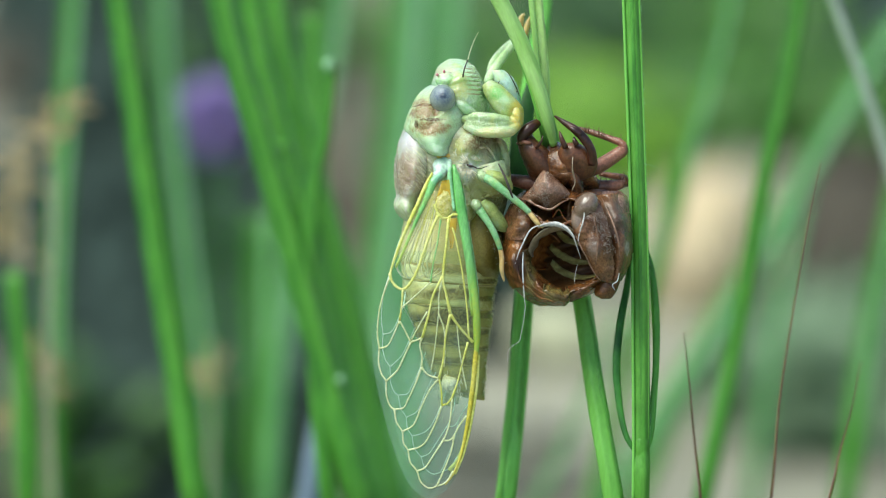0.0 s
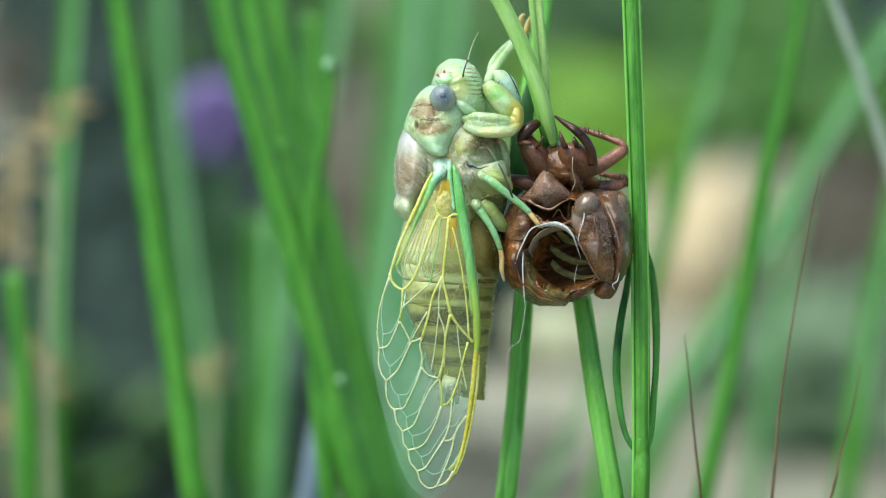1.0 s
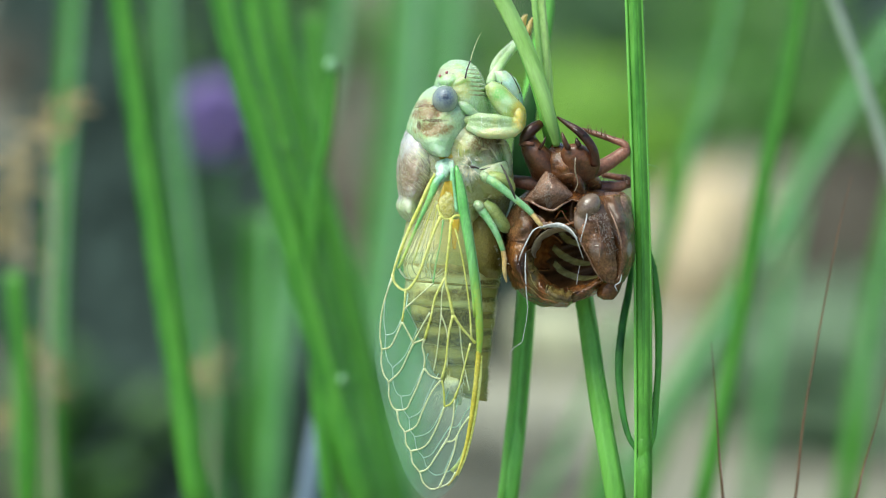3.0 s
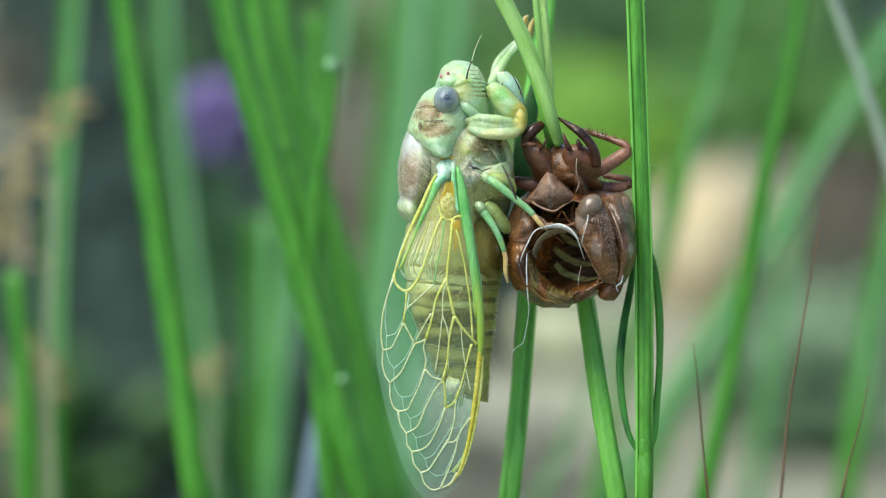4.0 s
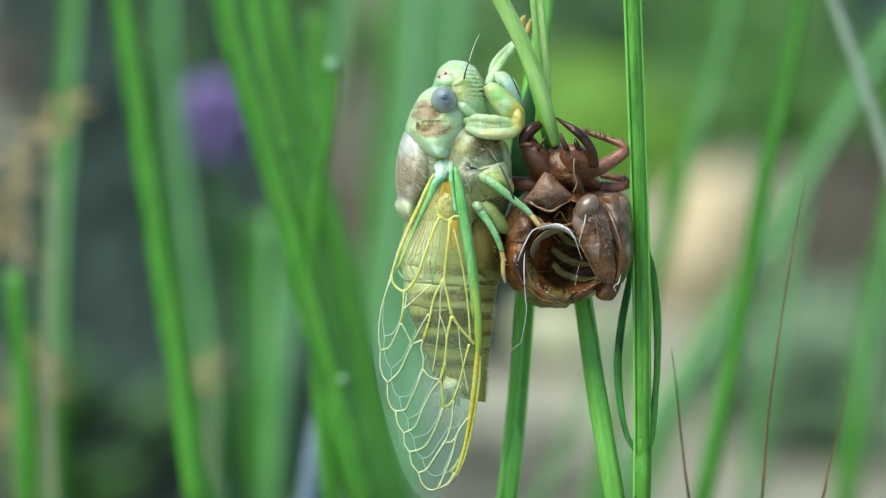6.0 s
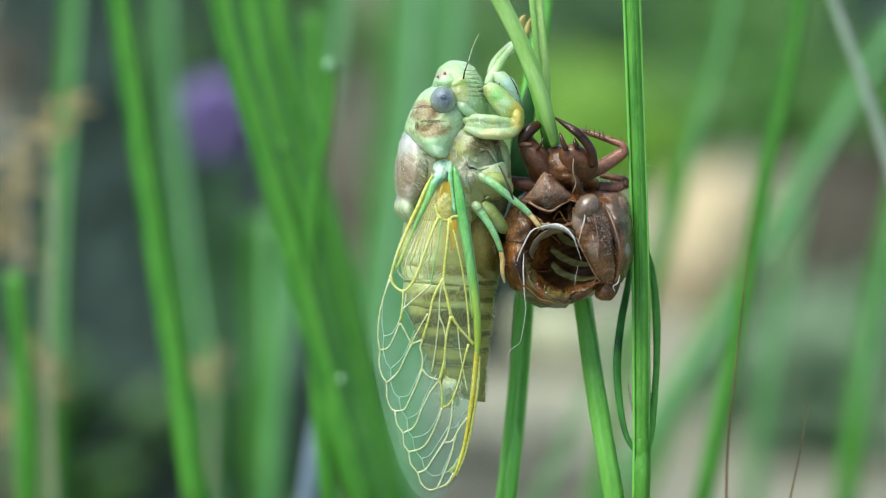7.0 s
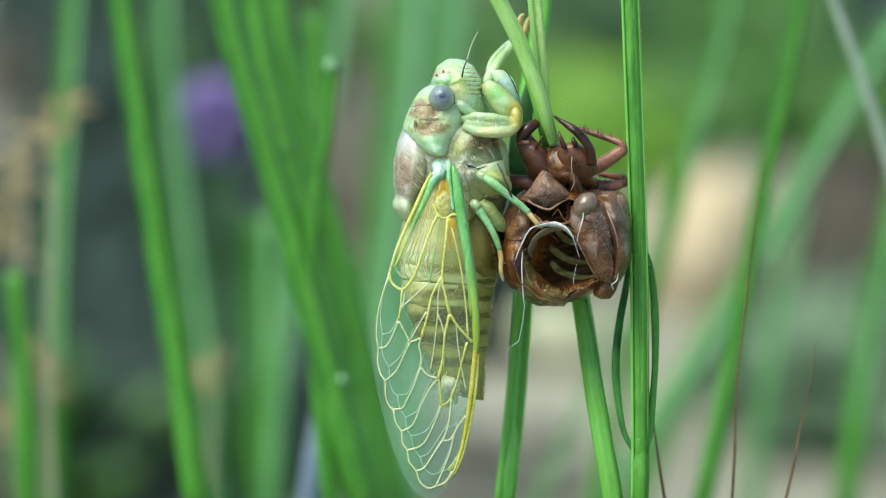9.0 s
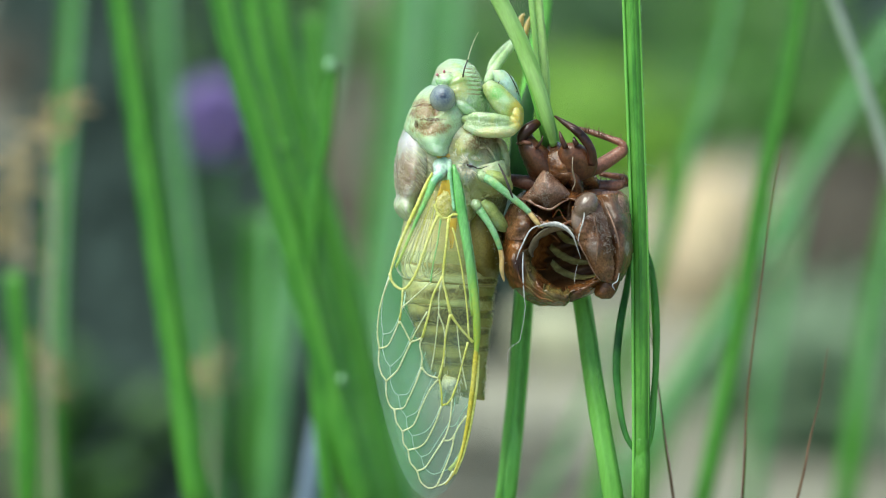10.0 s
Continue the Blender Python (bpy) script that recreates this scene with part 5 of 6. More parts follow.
for k in range(8):
    f = k / 7
    part("hind_wing_fold", tube(mm((762 + 10 * f, 340 + 22 * f, -6.75), (742 + 24 * f, 384 + 12 * f, -6.9), (720 + 42 * f, 428 + 4 * f, -6.8), (703 + 56 * f + rnd.uniform(-3, 3), 470 - 6 * f, -6.5)), [step(r) for r in (0.5, 1.1, 1.3, 0.6)], 6, 4, flat=0.6),
         VEIN_CREAM if k % 3 else VEIN_YELLOW, near_wing, "pale pleat of the hind wing")

# ---------------------------------------------------------------- the cast skin
CRUST = dict(rough=0.24, bump=0.36, fine=5200, fine_amount=0.5, coat=0.4, coat_rough=0.10, spec=0.45, sss=0.15, sss_r=(0.0008, 0.0004, 0.0002), wrinkle=1.5, wrinkle_scale=1300, trans=0.10)
GRIP = at(985, 290, -2)
SHELL = matter("brown_shell", (0.042, 0.013, 0.004), (0.26, 0.100, 0.027), 360, span=(0.36, 0.64), **CRUST, anchor=GRIP,
               spots=((986, 522, 24, 10, 0.5, (0.26, 0.23, 0.08)), (938, 486, 9, 34, 0.5, (0.22, 0.17, 0.05)), (930, 520, 16, 8, 0.5, (0.20, 0.15, 0.05))))
BACK_SHELL = matter("downy_brown_shell", (0.17, 0.083, 0.05), (0.38, 0.225, 0.155), 700, span=(0.38, 0.62), **CRUST)
# the small pale spot at 1108, 440 is a painted highlight
SHELL_GREY = matter("dusty_brown_shell", (0.070, 0.027, 0.010), (0.26, 0.118, 0.052), 480, span=(0.40, 0.60), **CRUST, anchor=GRIP,
                    spots=((1075, 385, 22, 26, 0.6, (0.16, 0.10, 0.07)), (1108, 440, 5, 12, 0.5, (0.42, 0.34, 0.30)), (1046, 440, 10, 16, 0.6, (0.20, 0.14, 0.11))))
CLAW = matter("black_brown_claw", (0.018, 0.006, 0.004), (0.075, 0.022, 0.011), 500, rough=0.28, coat=0.15, bump=0.2)
STRIPE = matter("olive_stripe", (0.34, 0.29, 0.08), (0.56, 0.50, 0.18), 900, rough=0.4, bump=0.2, fine=5000, coat=0.2)
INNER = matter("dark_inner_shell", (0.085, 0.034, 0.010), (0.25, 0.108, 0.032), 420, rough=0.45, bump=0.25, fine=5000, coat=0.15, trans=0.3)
ORANGE = matter("orange_inner_skin", (0.16, 0.058, 0.018), (0.58, 0.22, 0.055), 420, rough=0.25, bump=0.25, sss=0.3, coat=0.3, trans=0.3)
THREAD = matter("white_thread", (0.52, 0.50, 0.48), (0.72, 0.70, 0.68), 900, rough=0.5, bump=0.3)
DIG = matter("dark_russet_shell", (0.040, 0.013, 0.005), (0.165, 0.060, 0.024), 500, rough=0.28, coat=0.25, bump=0.3, fine=4600, fine_amount=0.4, sss=0.1, wrinkle=1.2)
OLIVE_SHELL = matter("olive_brown_shell", (0.070, 0.036, 0.010), (0.21, 0.155, 0.048), 420, span=(0.38, 0.60), **CRUST)
PALE_SKIN = matter("pale_torn_skin", (0.22, 0.14, 0.08), (0.46, 0.36, 0.25), 700, rough=0.35, bump=0.3, sss=0.2, coat=0.3, trans=0.3)
LEG = matter("russet_leg_shell", (0.135, 0.050, 0.028), (0.31, 0.130, 0.082), 600, rough=0.36, coat=0.15, bump=0.35, fine=3800, fine_amount=0.4, sss=0.12, wrinkle=1.5)

husk = thing("cicada_husk", GRIP, "empty split brown cicada skin gripping a grass stalk", "cicada husk")
RIDERS.append(husk)

# bowl of the belly, open towards the front
MOUTH = (1000, 452)


def polar(a, r, d):
    """A place round the mouth of the cast skin: angle in degrees (0 right, 90 down), reach on the grid, depth in millimetres."""
    return (MOUTH[0] + r * math.cos(radians(a)), MOUTH[1] + r * 0.86 * math.sin(radians(a)), d)


bm = loft([(930, 336, 1084, 338, 3.0, -0.4), (905, 360, 1108, 360, 4.6, -0.6), (896, 400, 1110, 400, 5.2, -0.6), (893, 440, 1110, 440, 5.3, -0.6), (899, 478, 1102, 478, 5.0, -0.6),
           (910, 506, 1082, 500, 4.4, -0.6), (930, 528, 1044, 520, 3.4, -0.6), (954, 541, 1008, 534, 1.8, -0.6)], 150, 18, 0.05, 500)
gone = []
for f in bm.faces:
    c = f.calc_center_median()
    q = c - EYE
    far = q.dot(AHEAD)
    k = GRID * far / REACH
    u, v = 784 + q.dot(SIDE) / k, 441 - q.dot(RISE) / k
    if far < REACH - 0.001:
        r = math.hypot((u - 995) / 70, (v - 458) / 58) + 0.1 * noise.noise(Vector((u * 0.045, v * 0.045, 2)))
        gap = math.hypot((u - 984) / 40, (v - 374 + 0.15 * abs(u - 984)) / 20) + 0.3 * noise.noise(Vector((u * 0.08, v * 0.08, 7)))
        if r < 1 or gap < 1:
            gone.append(f)
bmesh.ops.delete(bm, geom=gone, context="FACES")
for _ in range(6):
    bmesh.ops.smooth_vert(bm, verts=[p for p in bm.verts if p.is_boundary], factor=0.5, use_axis_x=True, use_axis_y=True, use_axis_z=True)
bowl = thin(part("belly_shell", bm, SHELL, husk, "curled brown belly shell torn open"), 0.18)
crumpled(bowl, 0.1, 2.0, 3)


def cup_depth(u, v):
    """The hollow inside the skin, deepest towards the dark side."""
    r = min(1.0, math.hypot((u - 1006) / 86, (v - 452) / 72))
    return 0.4 - 3.6 * r ** 2.4 + 0.25 * math.sin((v + 0.25 * (u - 1000)) * 0.27)


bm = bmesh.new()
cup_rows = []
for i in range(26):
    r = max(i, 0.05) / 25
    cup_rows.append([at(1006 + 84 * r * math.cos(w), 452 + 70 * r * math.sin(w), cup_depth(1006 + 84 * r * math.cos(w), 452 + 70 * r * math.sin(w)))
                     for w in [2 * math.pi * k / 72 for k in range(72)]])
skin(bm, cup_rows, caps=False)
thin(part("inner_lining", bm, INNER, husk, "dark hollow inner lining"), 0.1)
for pts in ([(986, 408), (998, 421), (1014, 429), (1036, 433)], [(974, 436), (990, 450), (1014, 462), (1034, 465), (1054, 463)], [(976, 464), (990, 478), (1012, 488), (1034, 491), (1060, 487)]):
    line = spline(pts, 8)
    rows = []
    for k, (u, v) in enumerate(line):
        f = k / (len(line) - 1)
        w = (2.2 + 3.2 * math.sin(math.pi * min(1, 0.25 + f * 0.8))) * (1 + 0.25 * noise.noise(Vector((u * 0.1, v * 0.1, 3))))
        rows.append([at(u - 0.4 * w * t, v + w * t, cup_depth(u, v + w * t) - 0.2 - 0.06 * (1 - t * t)) for t in (-1, -0.6, -0.2, 0.2, 0.6, 1)])
    thin(part("inner_stripe", skin(bmesh.new(), rows, closed=False), STRIPE, husk, "olive stripe inside the shell"), 0.06)


def arc_plate(a0, a1, inner, outer, material, label, lift=0.6, wave=0.25, rag=4, seed=1, name="shell_plate", rib=0.0):
    """A curved plate round the mouth between two arcs; inner and outer: reach and depth at start, middle and end."""
    n, across = 40, 16
    rows = []
    ins, outs = spline(inner, n // (len(inner) - 1)), spline(outer, n // (len(outer) - 1))
    for k in range(len(ins)):
        f = k / (len(ins) - 1)
        a = a0 + (a1 - a0) * f
        r0 = ins[k][0] + rag * noise.noise(Vector((f * 7, seed, 0)))
        r1 = outs[k][0] + 0.5 * rag * noise.noise(Vector((f * 7, seed, 5)))
        r1 = r0 + (r1 - r0) * min(1.0, 0.2 + 7 * f * (1 - f))
        row = []
        for i in range(across + 1):
            t = i / across
            d = ins[k][1] + (outs[k][1] - ins[k][1]) * t - lift * math.sin(math.pi * t) + rib * math.sin(t * 14 + f * 5)
            q = at(*polar(a, r0 + (r1 - r0) * t, d))
            row.append(q + AHEAD * (0.001 * wave * noise.fractal(q * 450, 1.0, 2.0, 2)))
        rows.append(row)
    return thin(part(name, skin(bmesh.new(), rows, closed=False), material, husk, label), 0.08)


# the ringed skin of the tail, curled round the mouth from the left down to the right
arc_plate(204, 96, [(60, -3.2), (60, -3.8), (60, -3.6), (66, -3.0)], [(82, -4.8), (86, -5.0), (84, -4.8), (86, -4.2)], SHELL, "brown inner ring of the curled tail", 0.5, 0.3, 6, 1)
arc_plate(192, 150, [(66, -4.9), (64, -5.0), (70, -5.1)], [(76, -5.5), (78, -5.6), (80, -5.5)], OLIVE_SHELL, "olive inner ring of the curled tail", 0.2, 0.3, 5, 11)
arc_plate(196, 112, [(74, -5.2), (72, -5.5), (76, -5.3), (90, -4.8)], [(92, -4.8), (97, -5.0), (99, -4.8), (99, -4.4)], SHELL, "brown ring of the curled tail", 0.4, 0.3, 6, 2)
arc_plate(200, 122, [(88, -5.2), (86, -5.6), (88, -5.6), (100, -4.8)], [(112, -3.2), (111, -3.6), (109, -3.4), (107, -3.2)], SHELL, "glossy brown outer ring of the curled tail", 0.7, 0.3, 5, 3)
arc_plate(134, 84, [(74, -5.4), (84, -5.4), (90, -5.0)], [(106, -3.8), (107, -3.8), (104, -3.2)], SHELL, "glossy brown lower ring of the curled tail", 0.6, 0.4, 7, 8)
arc_plate(122, 84, [(68, -4.6), (70, -4.8), (74, -4.6)], [(86, -5.6), (90, -5.5), (98, -5.0)], OLIVE_SHELL, "olive patch of the curled tail", 0.3, 0.4, 6, 4)
arc_plate(90, 44, [(62, -3.4), (64, -3.6), (70, -3.6)], [(100, -3.6), (88, -4.0), (82, -4.0)], SHELL, "torn curled edge of the shell", 0.7, 0.4, 5, 5, "torn_flap")
arc_plate(70, 34, [(72, -4.4), (72, -4.6), (76, -4.8)], [(92, -3.6), (84, -3.8), (84, -4.0)], SHELL, "torn curled edge of the shell", 0.5, 0.4, 5, 9, "torn_flap")
for a0, a1, r0, r1, d in ((190, 120, 84, 98, -6.1), (176, 104, 70, 92, -5.9), (150, 100, 92, 99, -5.9)):
    part("ridge", tube([at(*polar(a0 + (a1 - a0) * k / 6, r0 + (r1 - r0) * k / 6 + 2 * math.sin(k * 2.1), d + 0.1 * math.sin(k))) for k in range(7)], [step(x) for x in (0.5, 1.2, 1.6, 1.6, 1.5, 1.1, 0.5)], 8, 4), SHELL, husk, "wrinkle of the tail ring")
# translucent skin left in the mouth
arc_plate(250, 140, [(22, 1.2), (30, 0.2), (34, -0.4), (40, -0.6)], [(58, -3.6), (60, -3.8), (62, -3.6), (64, -3.2)], ORANGE, "crumpled translucent orange inner skin", -0.5, 0.7, 7, 6, "inner_fold", 0.06)
arc_plate(292, 176, [(48, -3.8), (52, -4.2), (54, -4.4), (56, -4.0)], [(58, -4.6), (63, -5.2), (66, -5.4), (66, -4.8)], PALE_SKIN, "pale torn rim of the inner skin", 0.2, 0.25, 4, 7, "inner_fold")
# lobes beside the mouth
for left, right, bulge, m, lab in (
        ([(930, 352, -3.6), (908, 358, -3.8), (896, 378, -3.6), (890, 402, -3.2), (889, 426, -3.0)], [(932, 356, -4.0), (936, 370, -5.0), (940, 386, -5.6), (938, 404, -5.9), (926, 426, -5.8)], 0.9, SHELL_GREY, "rounded brown wing pad plate"),
        ([(902, 402, -3.4), (891, 424, -3.4), (889, 452, -3.4), (894, 484, -3.4), (906, 512, -3.2)], [(936, 404, -5.2), (928, 428, -5.6), (922, 454, -5.8), (922, 482, -5.6), (930, 506, -5.0)], 0.8, SHELL, "glossy brown split plate"),
        ([(1012, 366, -5.6), (1013, 396, -6.0), (1022, 424, -6.2), (1038, 456, -6.0), (1050, 480, -5.6), (1063, 497, -5.2)], [(1056, 348, -5.4), (1072, 384, -6.4), (1082, 420, -6.6), (1086, 456, -6.2), (1086, 482, -5.6), (1084, 502, -5.0)], 0.7, SHELL_GREY, "dusty split wing pad plate"),
        ([(1056, 346, -4.0), (1068, 386, -5.2), (1078, 424, -5.4), (1082, 460, -5.0), (1078, 498, -4.4)], [(1098, 342, -2.6), (1116, 384, -2.8), (1119, 424, -3.0), (1117, 460, -3.0), (1100, 497, -3.2)], 1.6, SHELL_GREY, "dusty brown outer plate")):
    thin(part("shell_plate", sheet(left, right, bulge, 10, 18, 0.35, 3), m, husk, lab), 0.08)
for pts, r, lab in (([(1013, 392, -6.1), (1022, 424, -6.35), (1038, 456, -6.15), (1050, 480, -5.75), (1063, 497, -5.3)], (0.8, 1.4, 1.5, 1.4, 1.0), "pale torn edge of the plate"),
                    ([(1052, 388, -7.2), (1058, 420, -7.5), (1057, 446, -7.3), (1054, 470, -6.8)], (0.6, 1.3, 1.3, 0.6), "ridge of the wing pad"),
                    ([(1064, 350, -5.0), (1082, 388, -6.5), (1094, 426, -6.7), (1097, 460, -6.2)], (0.8, 1.6, 1.6, 0.8), "ridge of the wing pad")):
    part("ridge", tube(mm(*pts), [step(x) for x in r], 8, 5), BACK_SHELL, husk, lab)
bm = loft([(1058, 494, 1098, 486, 1.0, -3.4), (1055, 508, 1096, 504, 1.1, -3.6), (1053, 521, 1088, 520, 0.8, -3.8), (1064, 530, 1080, 529, 0.4, -3.8)], 28, 5)
fused(part("torn_flap", bm, SHELL, husk, "torn edge of the brown shell"), 0.09, 1, 0.25, 0.9)
for left, right, bulge in (([(950, 356, -2.6), (950, 376, -3.2), (952, 400, -4.0)], [(982, 356, -1.8), (976, 378, -2.4), (986, 398, -3.6)], 0.3),
                           ([(992, 350, -2.4), (996, 374, -2.6), (1000, 396, -3.6)], [(1014, 348, -3.6), (1013, 374, -4.0), (1018, 398, -4.6)], 0.3)):
    thin(part("inner_fold", sheet(left, right, bulge, 8, 10, 0.8, 8), INNER, husk, "crumpled dark inner skin"), 0.07)
part("inner_fold", tube(mm((978, 386, -4.4), (984, 376, -4.6), (990, 372, -4.8), (998, 386, -4.8), (1012, 400, -5.0)), [step(r) for r in (0.8, 1.6, 1.2, 1.4, 0.6)], 8, 4), ORANGE, husk, "torn orange shred")
# chest pieces
bm = loft([(960, 302, 966, 302, 0.3, -4.6), (950, 316, 984, 316, 1.3, -4.5), (940, 332, 1000, 331, 1.9, -4.3), (928, 346, 1010, 344, 2.1, -4.1), (926, 354, 1008, 350, 1.9, -4.0), (944, 364, 994, 360, 1.3, -3.9), (964, 370, 982, 368, 0.6, -3.9)], 40, 6, power=1.5)
tube(mm((912, 350, -3.4), (934, 356, -4.8), (954, 366, -5.6), (974, 371, -5.8), (992, 360, -5.6), (1016, 348, -4.4)), [step(r) for r in (1.2, 2.0, 2.4, 2.4, 2.0, 1.2)], 10, 5, bm=bm)
fused(part("back_plate", bm, BACK_SHELL, husk, "downy brown diamond-shaped back plate"), 0.07, 4, 0.1, 0.9, 3)
bm = loft([(1000, 300, 1022, 300, 1.4, -3.0), (1002, 322, 1032, 322, 1.6, -3.0), (1014, 344, 1036, 344, 1.1, -3.0)], 28, 5)
loft([(960, 296, 1046, 296, 2.4, -2.0), (950, 318, 1058, 318, 2.8, -1.6), (944, 342, 1070, 342, 2.6, 0.2), (960, 366, 1060, 366, 1.6, 1.6)], 36, 5, bm=bm)
fused(part("chest_shell", bm, SHELL, husk, "folded brown chest shell"), 0.09, 1, 0.2, 1.1, 3)
bm = loft([(1050, 340, 1098, 338, 1.6, -1.6), (1046, 354, 1110, 350, 2.4, -1.8), (1050, 378, 1114, 374, 2.6, -2.0), (1064, 402, 1114, 400, 2.0, -2.0)], 36, 5)
fused(part("chest_shell", bm, BACK_SHELL, husk, "rounded dusty side of the chest shell"), 0.09, 3, 0.2, 1.4, 3)
bm = ball(1037, 366, -5.9, 21, 27, 1.3, turn=-28)
loft([(1012, 372, 1044, 380, 1.0, -5.6), (1010, 392, 1040, 400, 0.9, -5.8), (1016, 412, 1036, 420, 0.6, -6.0), (1024, 428, 1034, 432, 0.3, -6.1)], 24, 4, bm=bm)
fused(part("chest_bulb", bm, matter("glossy_grey_brown_shell", (0.10, 0.058, 0.035), (0.24, 0.165, 0.12), 420, rough=0.16, coat=0.7, bump=0.15, fine=6000), husk, "glossy grey-brown bulb of the shell"), 0.07, 6, 0.08, 0.9)
# head with the digging legs
bm = loft([(970, 252, 990, 252, 1.0, -1.6), (962, 272, 1012, 270, 2.2, -1.8), (954, 294, 1036, 292, 2.8, -1.8), (956, 316, 1040, 312, 2.6, -1.8)], 36, 6)
ball(1018, 282, -3.6, 27, 27, 1.3, bm=bm)
ball(994, 300, -3.2, 18, 24, 1.2, bm=bm)
ball(980, 290, -3.2, 16, 24, 1.1, bm=bm)
tube(mm((988, 262, -2.8), (994, 290, -3.8), (1004, 320, -4.0)), [step(r) for r in (6, 8, 7)], 12, 4, bm=bm)
fused(part("head_shell", bm, SHELL, husk, "brown head shell"), 0.08, 2, 0.22, 1.0, 3)
part("antenna", tube(mm((1014, 278, -5.4), (1013, 292, -5.6), (1014, 306, -5.4), (1018, 322, -5.2), (1012, 338, -5.4)), [step(r) for r in (1.2, 1.0, 1.6, 1.0, 0.8)], 8, 4), PALE_SKIN, husk, "pale beaded antenna of the cast skin")
lf = part("digging_leg", loft([(919, 238, 938, 236, 0.9, -2.8), (917, 254, 950, 250, 1.3, -2.9), (919, 276, 966, 264, 1.5, -2.9), (928, 300, 980, 286, 1.5, -2.7), (944, 318, 984, 308, 1.2, -2.4), (956, 328, 980, 322, 0.7, -2.2)], 32, 6, 0.22, 500), DIG, husk,
          "thick russet digging thigh")
part("claw", tube(mm((924, 256, -3.4), (925, 242, -3.8), (934, 230, -3.9), (948, 220, -3.5), (964, 212, -2.6)), [step(r) for r in (8, 10, 10.5, 8.5, 3.5)], 16, 5), CLAW, lf, "glossy black-brown claw")
part("joint", tube(mm((916, 254, -3.2), (926, 252, -4.2), (940, 254, -4.2)), [step(r) for r in (3, 4, 3)], 10, 3), LEG, lf, "pale joint of the claw")
part("spur", tube(mm((950, 262, -4.4), (957, 252, -4.8), (961, 240, -4.8)), [step(r) for r in (3, 2.4, 0.8)], 10, 3), CLAW, lf)
rf = part("digging_leg", loft([(1000, 254, 1022, 252, 0.6, -4.0), (990, 268, 1040, 260, 1.1, -4.0), (988, 290, 1054, 278, 1.3, -3.9), (996, 312, 1056, 296, 1.2, -3.6), (1010, 326, 1048, 314, 0.8, -3.4)], 32, 6, 0.25, 480), DIG, husk,
          "thick russet digging thigh")
part("claw", tube(mm((1049, 290, -4.6), (1046, 266, -5.2), (1034, 246, -5.4), (1018, 230, -5.2), (1000, 218, -4.6), (982, 206, -3.8)), [step(r) for r in (9, 8, 8, 7.5, 5, 2)], 14, 5), CLAW, rf, "long black-brown claw")
part("claw", tube(mm((1030, 240, -5.5), (1014, 229, -5.4), (1004, 222, -5.1)), [step(r) for r in (6, 5, 1.5)], 12, 4), CLAW, rf, "glossy black-brown claw")
for a, b in (((1001, 262), (990, 233)), ((1020, 256), (1016, 243))):
    part("spur", tube(mm((*a, -5.2), ((a[0] + b[0]) / 2 - 1, (a[1] + b[1]) / 2, -5.4), (*b, -5.2)), [step(r) for r in (5, 4.2, 1.6)], 10, 3), CLAW, rf)
# walking legs
m1 = part("walking_leg", tube(mm((1030, 304, -2.6), (1056, 296, -2.4), (1080, 282, -2.0), (1100, 268, -1.8), (1106, 262, -1.8)), [step(r) for r in (12, 13, 12, 11, 8)], 16, 5), LEG, husk, "russet walking leg")
part("shin", tube(mm((1104, 266, -1.8), (1100, 254, -1.8), (1080, 246, -1.4), (1052, 236, -0.8), (1024, 228, 0.2)), [step(r) for r in (8, 7, 6, 5.5, 4)], 14, 5), LEG, m1, "thin russet shin")
m2 = part("walking_leg", tube(mm((1030, 326, -1.6), (1056, 330, -1.4), (1082, 330, -1.2), (1102, 326, -1.0)), [step(r) for r in (11, 12, 11, 8)], 16, 5), LEG, husk, "russet walking leg")
part("shin", tube(mm((1104, 328, -0.8), (1104, 316, -0.4), (1086, 312, 0.4), (1062, 308, 1.2)), [step(r) for r in (8, 7, 6, 5)], 14, 5), LEG, m2, "thin russet shin")
part("walking_leg", tube(mm((962, 326, -1.6), (938, 324, -1.6), (912, 320, -1.2), (896, 316, -0.4)), [step(r) for r in (12, 13, 11, 8)], 16, 5), LEG, husk, "russet walking leg")
rnd = random.Random(21)
bm = bmesh.new()
for a, b, n in (((1024, 228), (1098, 252), 16), ((1040, 300), (1104, 272), 14), ((1060, 322), (1104, 318), 8), ((944, 300), (960, 312), 14), ((1000, 262), (1040, 280), 8)):
    for _ in range(n):
        f = rnd.random()
        u, v = a[0] + (b[0] - a[0]) * f, a[1] + (b[1] - a[1]) * f
        tube(mm((u, v, -1.6), (u + rnd.uniform(-1, 3), v - rnd.uniform(8, 16), -1.9)), [step(0.7), step(0.25)], 4, 2, bm=bm)
tagged(part("leg_bristles", bm, LEG, husk, "sparse stiff leg bristles"), kind="stuff")
bm = bmesh.new()
for _ in range(900):
    v, x = rnd.uniform(306, 368), rnd.uniform(-0.92, 0.92)
    half = 4 + 0.8 * (v - 304) if v < 348 else 40 - 1.5 * (v - 348)
    u = 967 + x * half
    d = float(np.interp(v, [303, 316, 332, 346, 354, 364, 370], [-4.8, -5.75, -6.15, -6.15, -5.85, -5.15, -4.4])) + 1.5 * abs(x) ** 1.4
    tube(mm((u, v, d), (u + rnd.uniform(-2, 2), v - rnd.uniform(0.5, 3), d - 0.22)), [step(0.55), step(0.25)], 3, 2, bm=bm)
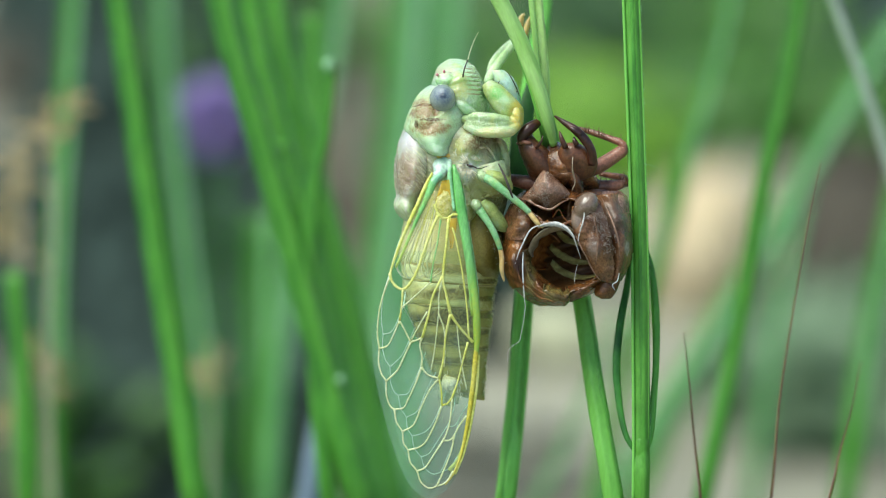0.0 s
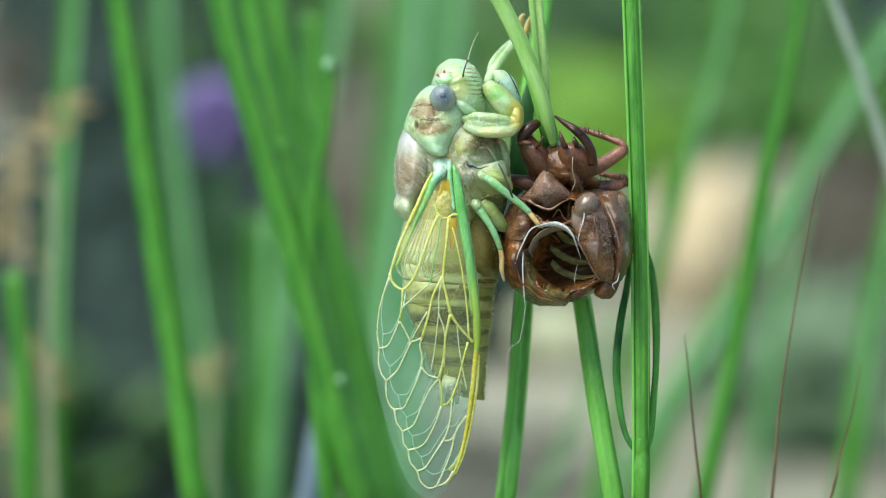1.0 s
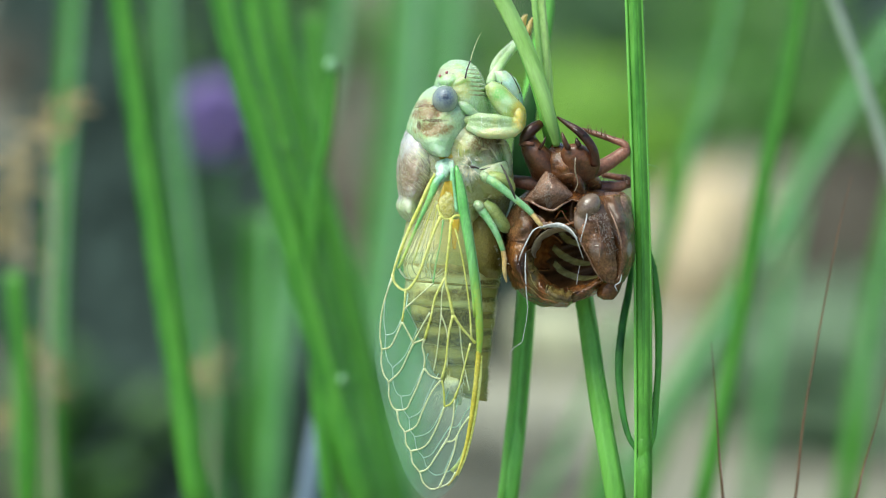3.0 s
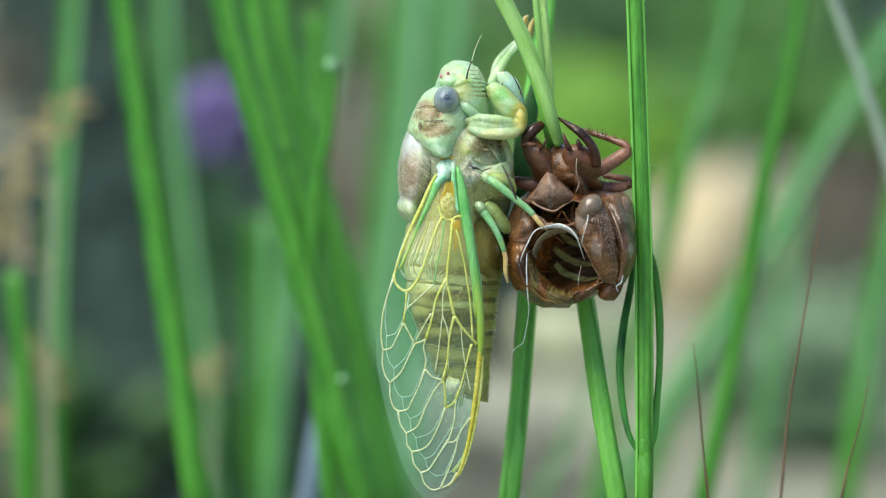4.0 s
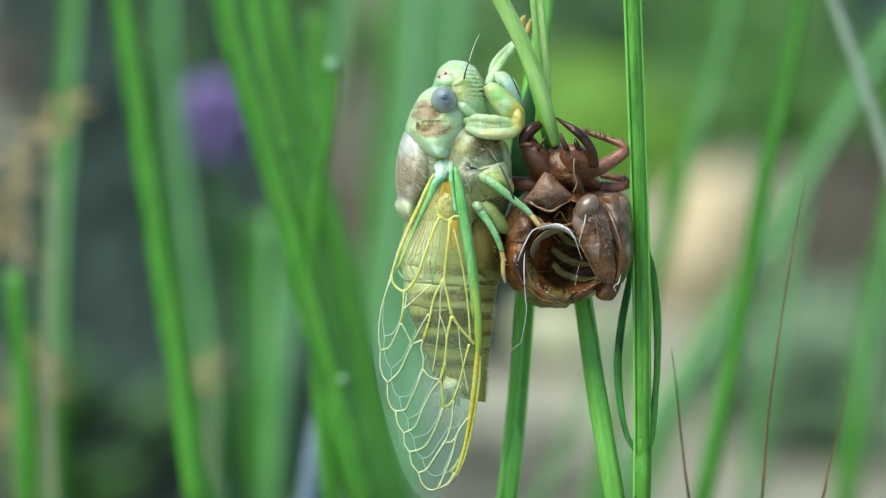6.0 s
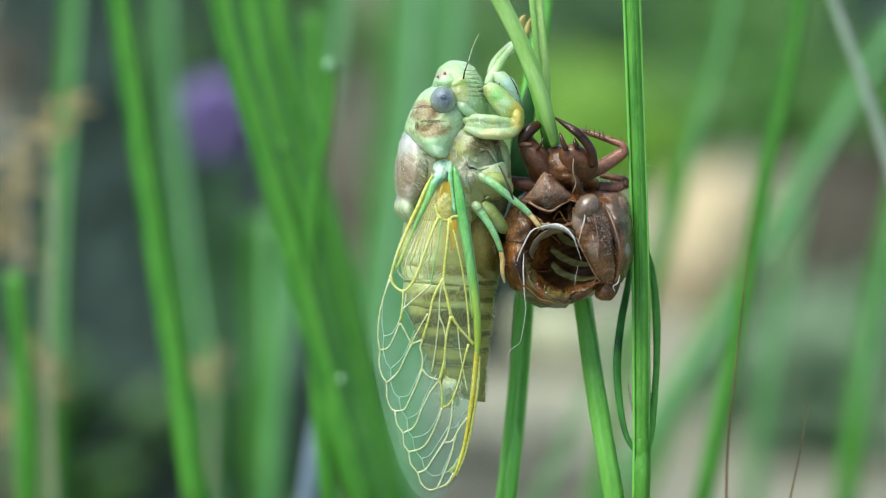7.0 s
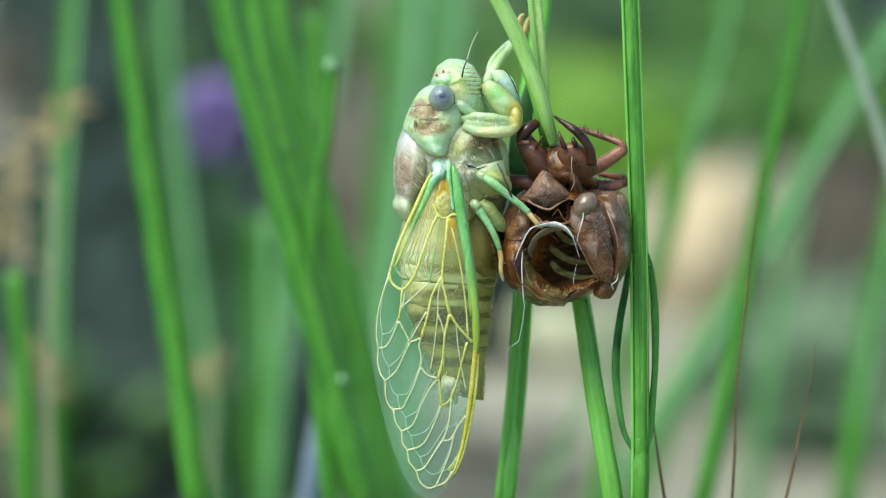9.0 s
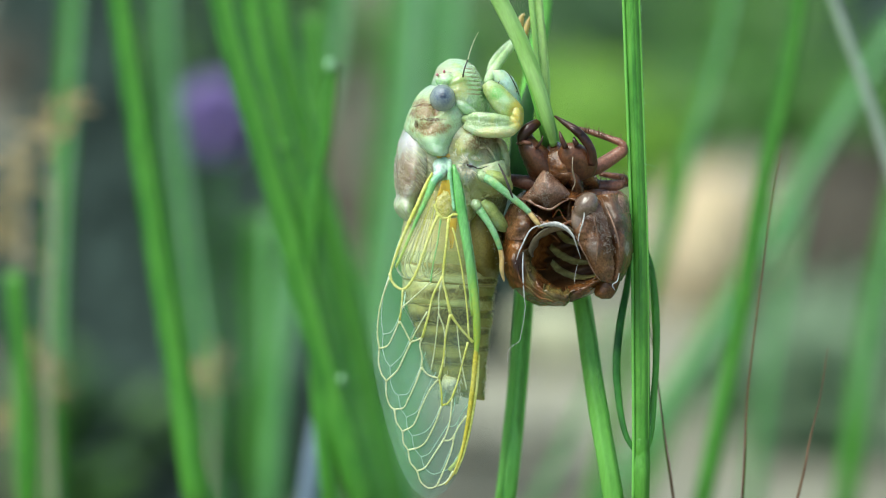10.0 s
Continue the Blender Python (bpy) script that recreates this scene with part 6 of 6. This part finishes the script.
for _ in range(420):
    v = rnd.uniform(376, 450)
    u = rnd.gauss(1060, 9) + 0.25 * (v - 400)
    d = -6.95 + ((u - 1052 - 0.25 * (v - 380)) / 30) ** 2 * 0.5
    tube(mm((u, v, d), (u + rnd.uniform(-1, 2), v - rnd.uniform(0, 2), d - 0.2)), [step(0.5), step(0.25)], 3, 2, bm=bm)
tagged(part("down", bm, matter("pale_down", (0.42, 0.32, 0.26), (0.58, 0.48, 0.42), 900, rough=0.7), husk, "short pale down on the shell"), kind="stuff")
# white threads of the torn breathing tubes
wm = part("white_membrane", sheet([(950, 400, -6.2), (968, 395, -6.2), (986, 393, -6.2), (1004, 402, -6.4), (1018, 420, -6.3)], [(952, 403, -6.0), (968, 401, -5.9), (987, 402, -5.9), (1002, 409, -6.0), (1016, 422, -6.1)], 0.12, 5, 6, 0.2),
          THREAD, husk, "white glossy torn membrane")
wt = wm.modifiers.new("thick", "SOLIDIFY")
wt.thickness, wt.offset = 0.00006, 0
for pts, r in (([(912, 468, -5.8), (917, 450, -6.2), (926, 430, -6.4), (938, 408, -6.4), (952, 400, -6.2), (968, 398, -6.0)], (0.5, 1.2, 1.6, 1.6, 1.2, 0.8)),
               ([(966, 397, -6.0), (984, 396, -6.2), (1002, 404, -6.4), (1014, 418, -6.4), (1022, 440, -6.0), (1028, 458, -5.6)], (0.8, 1.0, 1.4, 1.5, 1.0, 0.5)),
               ([(926, 446, -6.0), (925, 470, -6.4), (926, 500, -6.2), (928, 528, -5.8), (930, 544, -5.4)], (0.6, 1.3, 1.5, 1.2, 0.8)),
               ([(1019, 366, -6.6), (1030, 368, -6.9), (1034, 380, -7.0), (1029, 402, -7.0), (1024, 420, -6.6), (1023, 432, -6.2)], (0.7, 1.1, 1.3, 1.3, 1.1, 0.7)),
               ([(930, 540, -5.4), (927, 566, -5.0), (922, 592, -5.0), (919, 604, -5.0), (908, 612, -5.0), (899, 622, -5.0), (898, 640, -5.0)], (0.8, 0.6, 0.55, 0.6, 0.5, 0.4, 0.25)),
               ([(1096, 484, -6.0), (1092, 498, -6.2), (1084, 504, -6.2), (1088, 514, -6.0)], (0.6, 1.1, 0.9, 0.5)),
               ([(1022, 468, -3.4), (1018, 486, -3.2), (1016, 504, -3.4)], (0.6, 0.7, 0.5))):
    part("thread", tube(mm(*pts), [step(x * 0.8) for x in r], 8, 5), THREAD, husk, "white torn breathing tube")


# ---------------------------------------------------------------- what sways
def motions():
    """The wind moves the stalks with what hangs on them."""
    gust = [(0, 0, 0), (0.5, 0, 0), (1, 0, 0), (1.5, 0, 0), (2, 1.5, 0.5), (2.5, 3, 1), (3.2, 5, 2), (4, 6.5, 3), (4.5, 8, 4), (5, 13, 7), (5.5, 6, 4),
            (6.2, 2, 3), (7, 1, 3), (7.5, 2, 2.5), (8, 2, 2), (8.5, 9, 6), (9, -1.5, 0), (9.5, -1, 0), (10, 0, 0)]
    side = [(0, 0), (1, 0), (1.5, 1.5), (2, 2.5), (2.5, 4.5), (3.2, 4), (4, 4.5), (4.5, 6.5), (5, 5.5), (5.5, 8), (6.2, 4), (7, 1.5), (7.5, 1), (8, 0), (8.5, 4.5),
            (9, 3.5), (9.5, 1.5), (10, 3)]
    whip = [(0, 0, 0), (0.5, 4, 5), (1, 1, 5), (1.5, 9, 3), (2, -4, 3), (2.5, 7, 2), (2.7, 25, 10), (3.3, 54, 26), (3.8, 81, 40), (4, 15, 20),
            (4.2, -20, 30), (4.3, 10, 56), (4.4, 38, 80), (4.5, 28, 85), (4.6, -9, 60), (4.8, -7, 28), (5, 83, 112), (5.2, 110, 140), (5.3, 66, 80), (5.4, 18, 8),
            (5.5, 15, 3), (5.7, -3, 15), (6.2, -20, 28), (6.8, -43, 42), (7, -85, 85), (7.2, -66, 46), (7.4, -58, 32), (7.5, -50, 35), (7.6, -47, 90), (7.7, -25, 112),
            (7.8, 28, 100), (7.9, 40, 92), (8, -8, 95), (8.1, -63, 90), (8.2, -94, 65), (8.3, -75, 50), (8.5, -49, 28), (8.6, -82, -4), (8.7, -100, 5), (8.8, -90, -8),
            (8.9, -73, -20), (9, -70, -30), (9.2, -74, -30), (9.4, -58, -5), (9.5, -54, 5), (9.6, -51, -2), (9.8, -51, -20), (10, -52, -18)]
    for ob in RIDERS:
        o = ob.location.copy()
        walk(ob, [(t, Matrix.Translation(o + SIDE * (a * GRID) - RISE * (b * GRID))) for t, a, b in gust])
    for ob in (hang_stalk, back_stalk, deep_stalk, main_stalk):
        o = ob.location.copy()
        walk(ob, [(t, pose(*(o - RISE * (b * 0.4 * GRID)), 0, math.degrees(a * GRID / 0.216), 0)) for t, a, b in gust])
    for ob in LEFT:
        o = ob.location.copy()
        k = (o.y / math.cos(TILT)) / REACH
        walk(ob, [(t, pose(*o, 0, math.degrees(a * GRID * k / 0.21), 0)) for t, a in side])
    root = at(1300, 882 + 1548, 4)
    for ob in AWNS:
        o = ob.location.copy()
        walk(ob, [(t, Matrix.Translation(root - RISE * (b * GRID)) @ pose(0, 0, 0, 0, a * 0.037, 0) @ Matrix.Translation(o - root)) for t, a, b in whip])


motions()
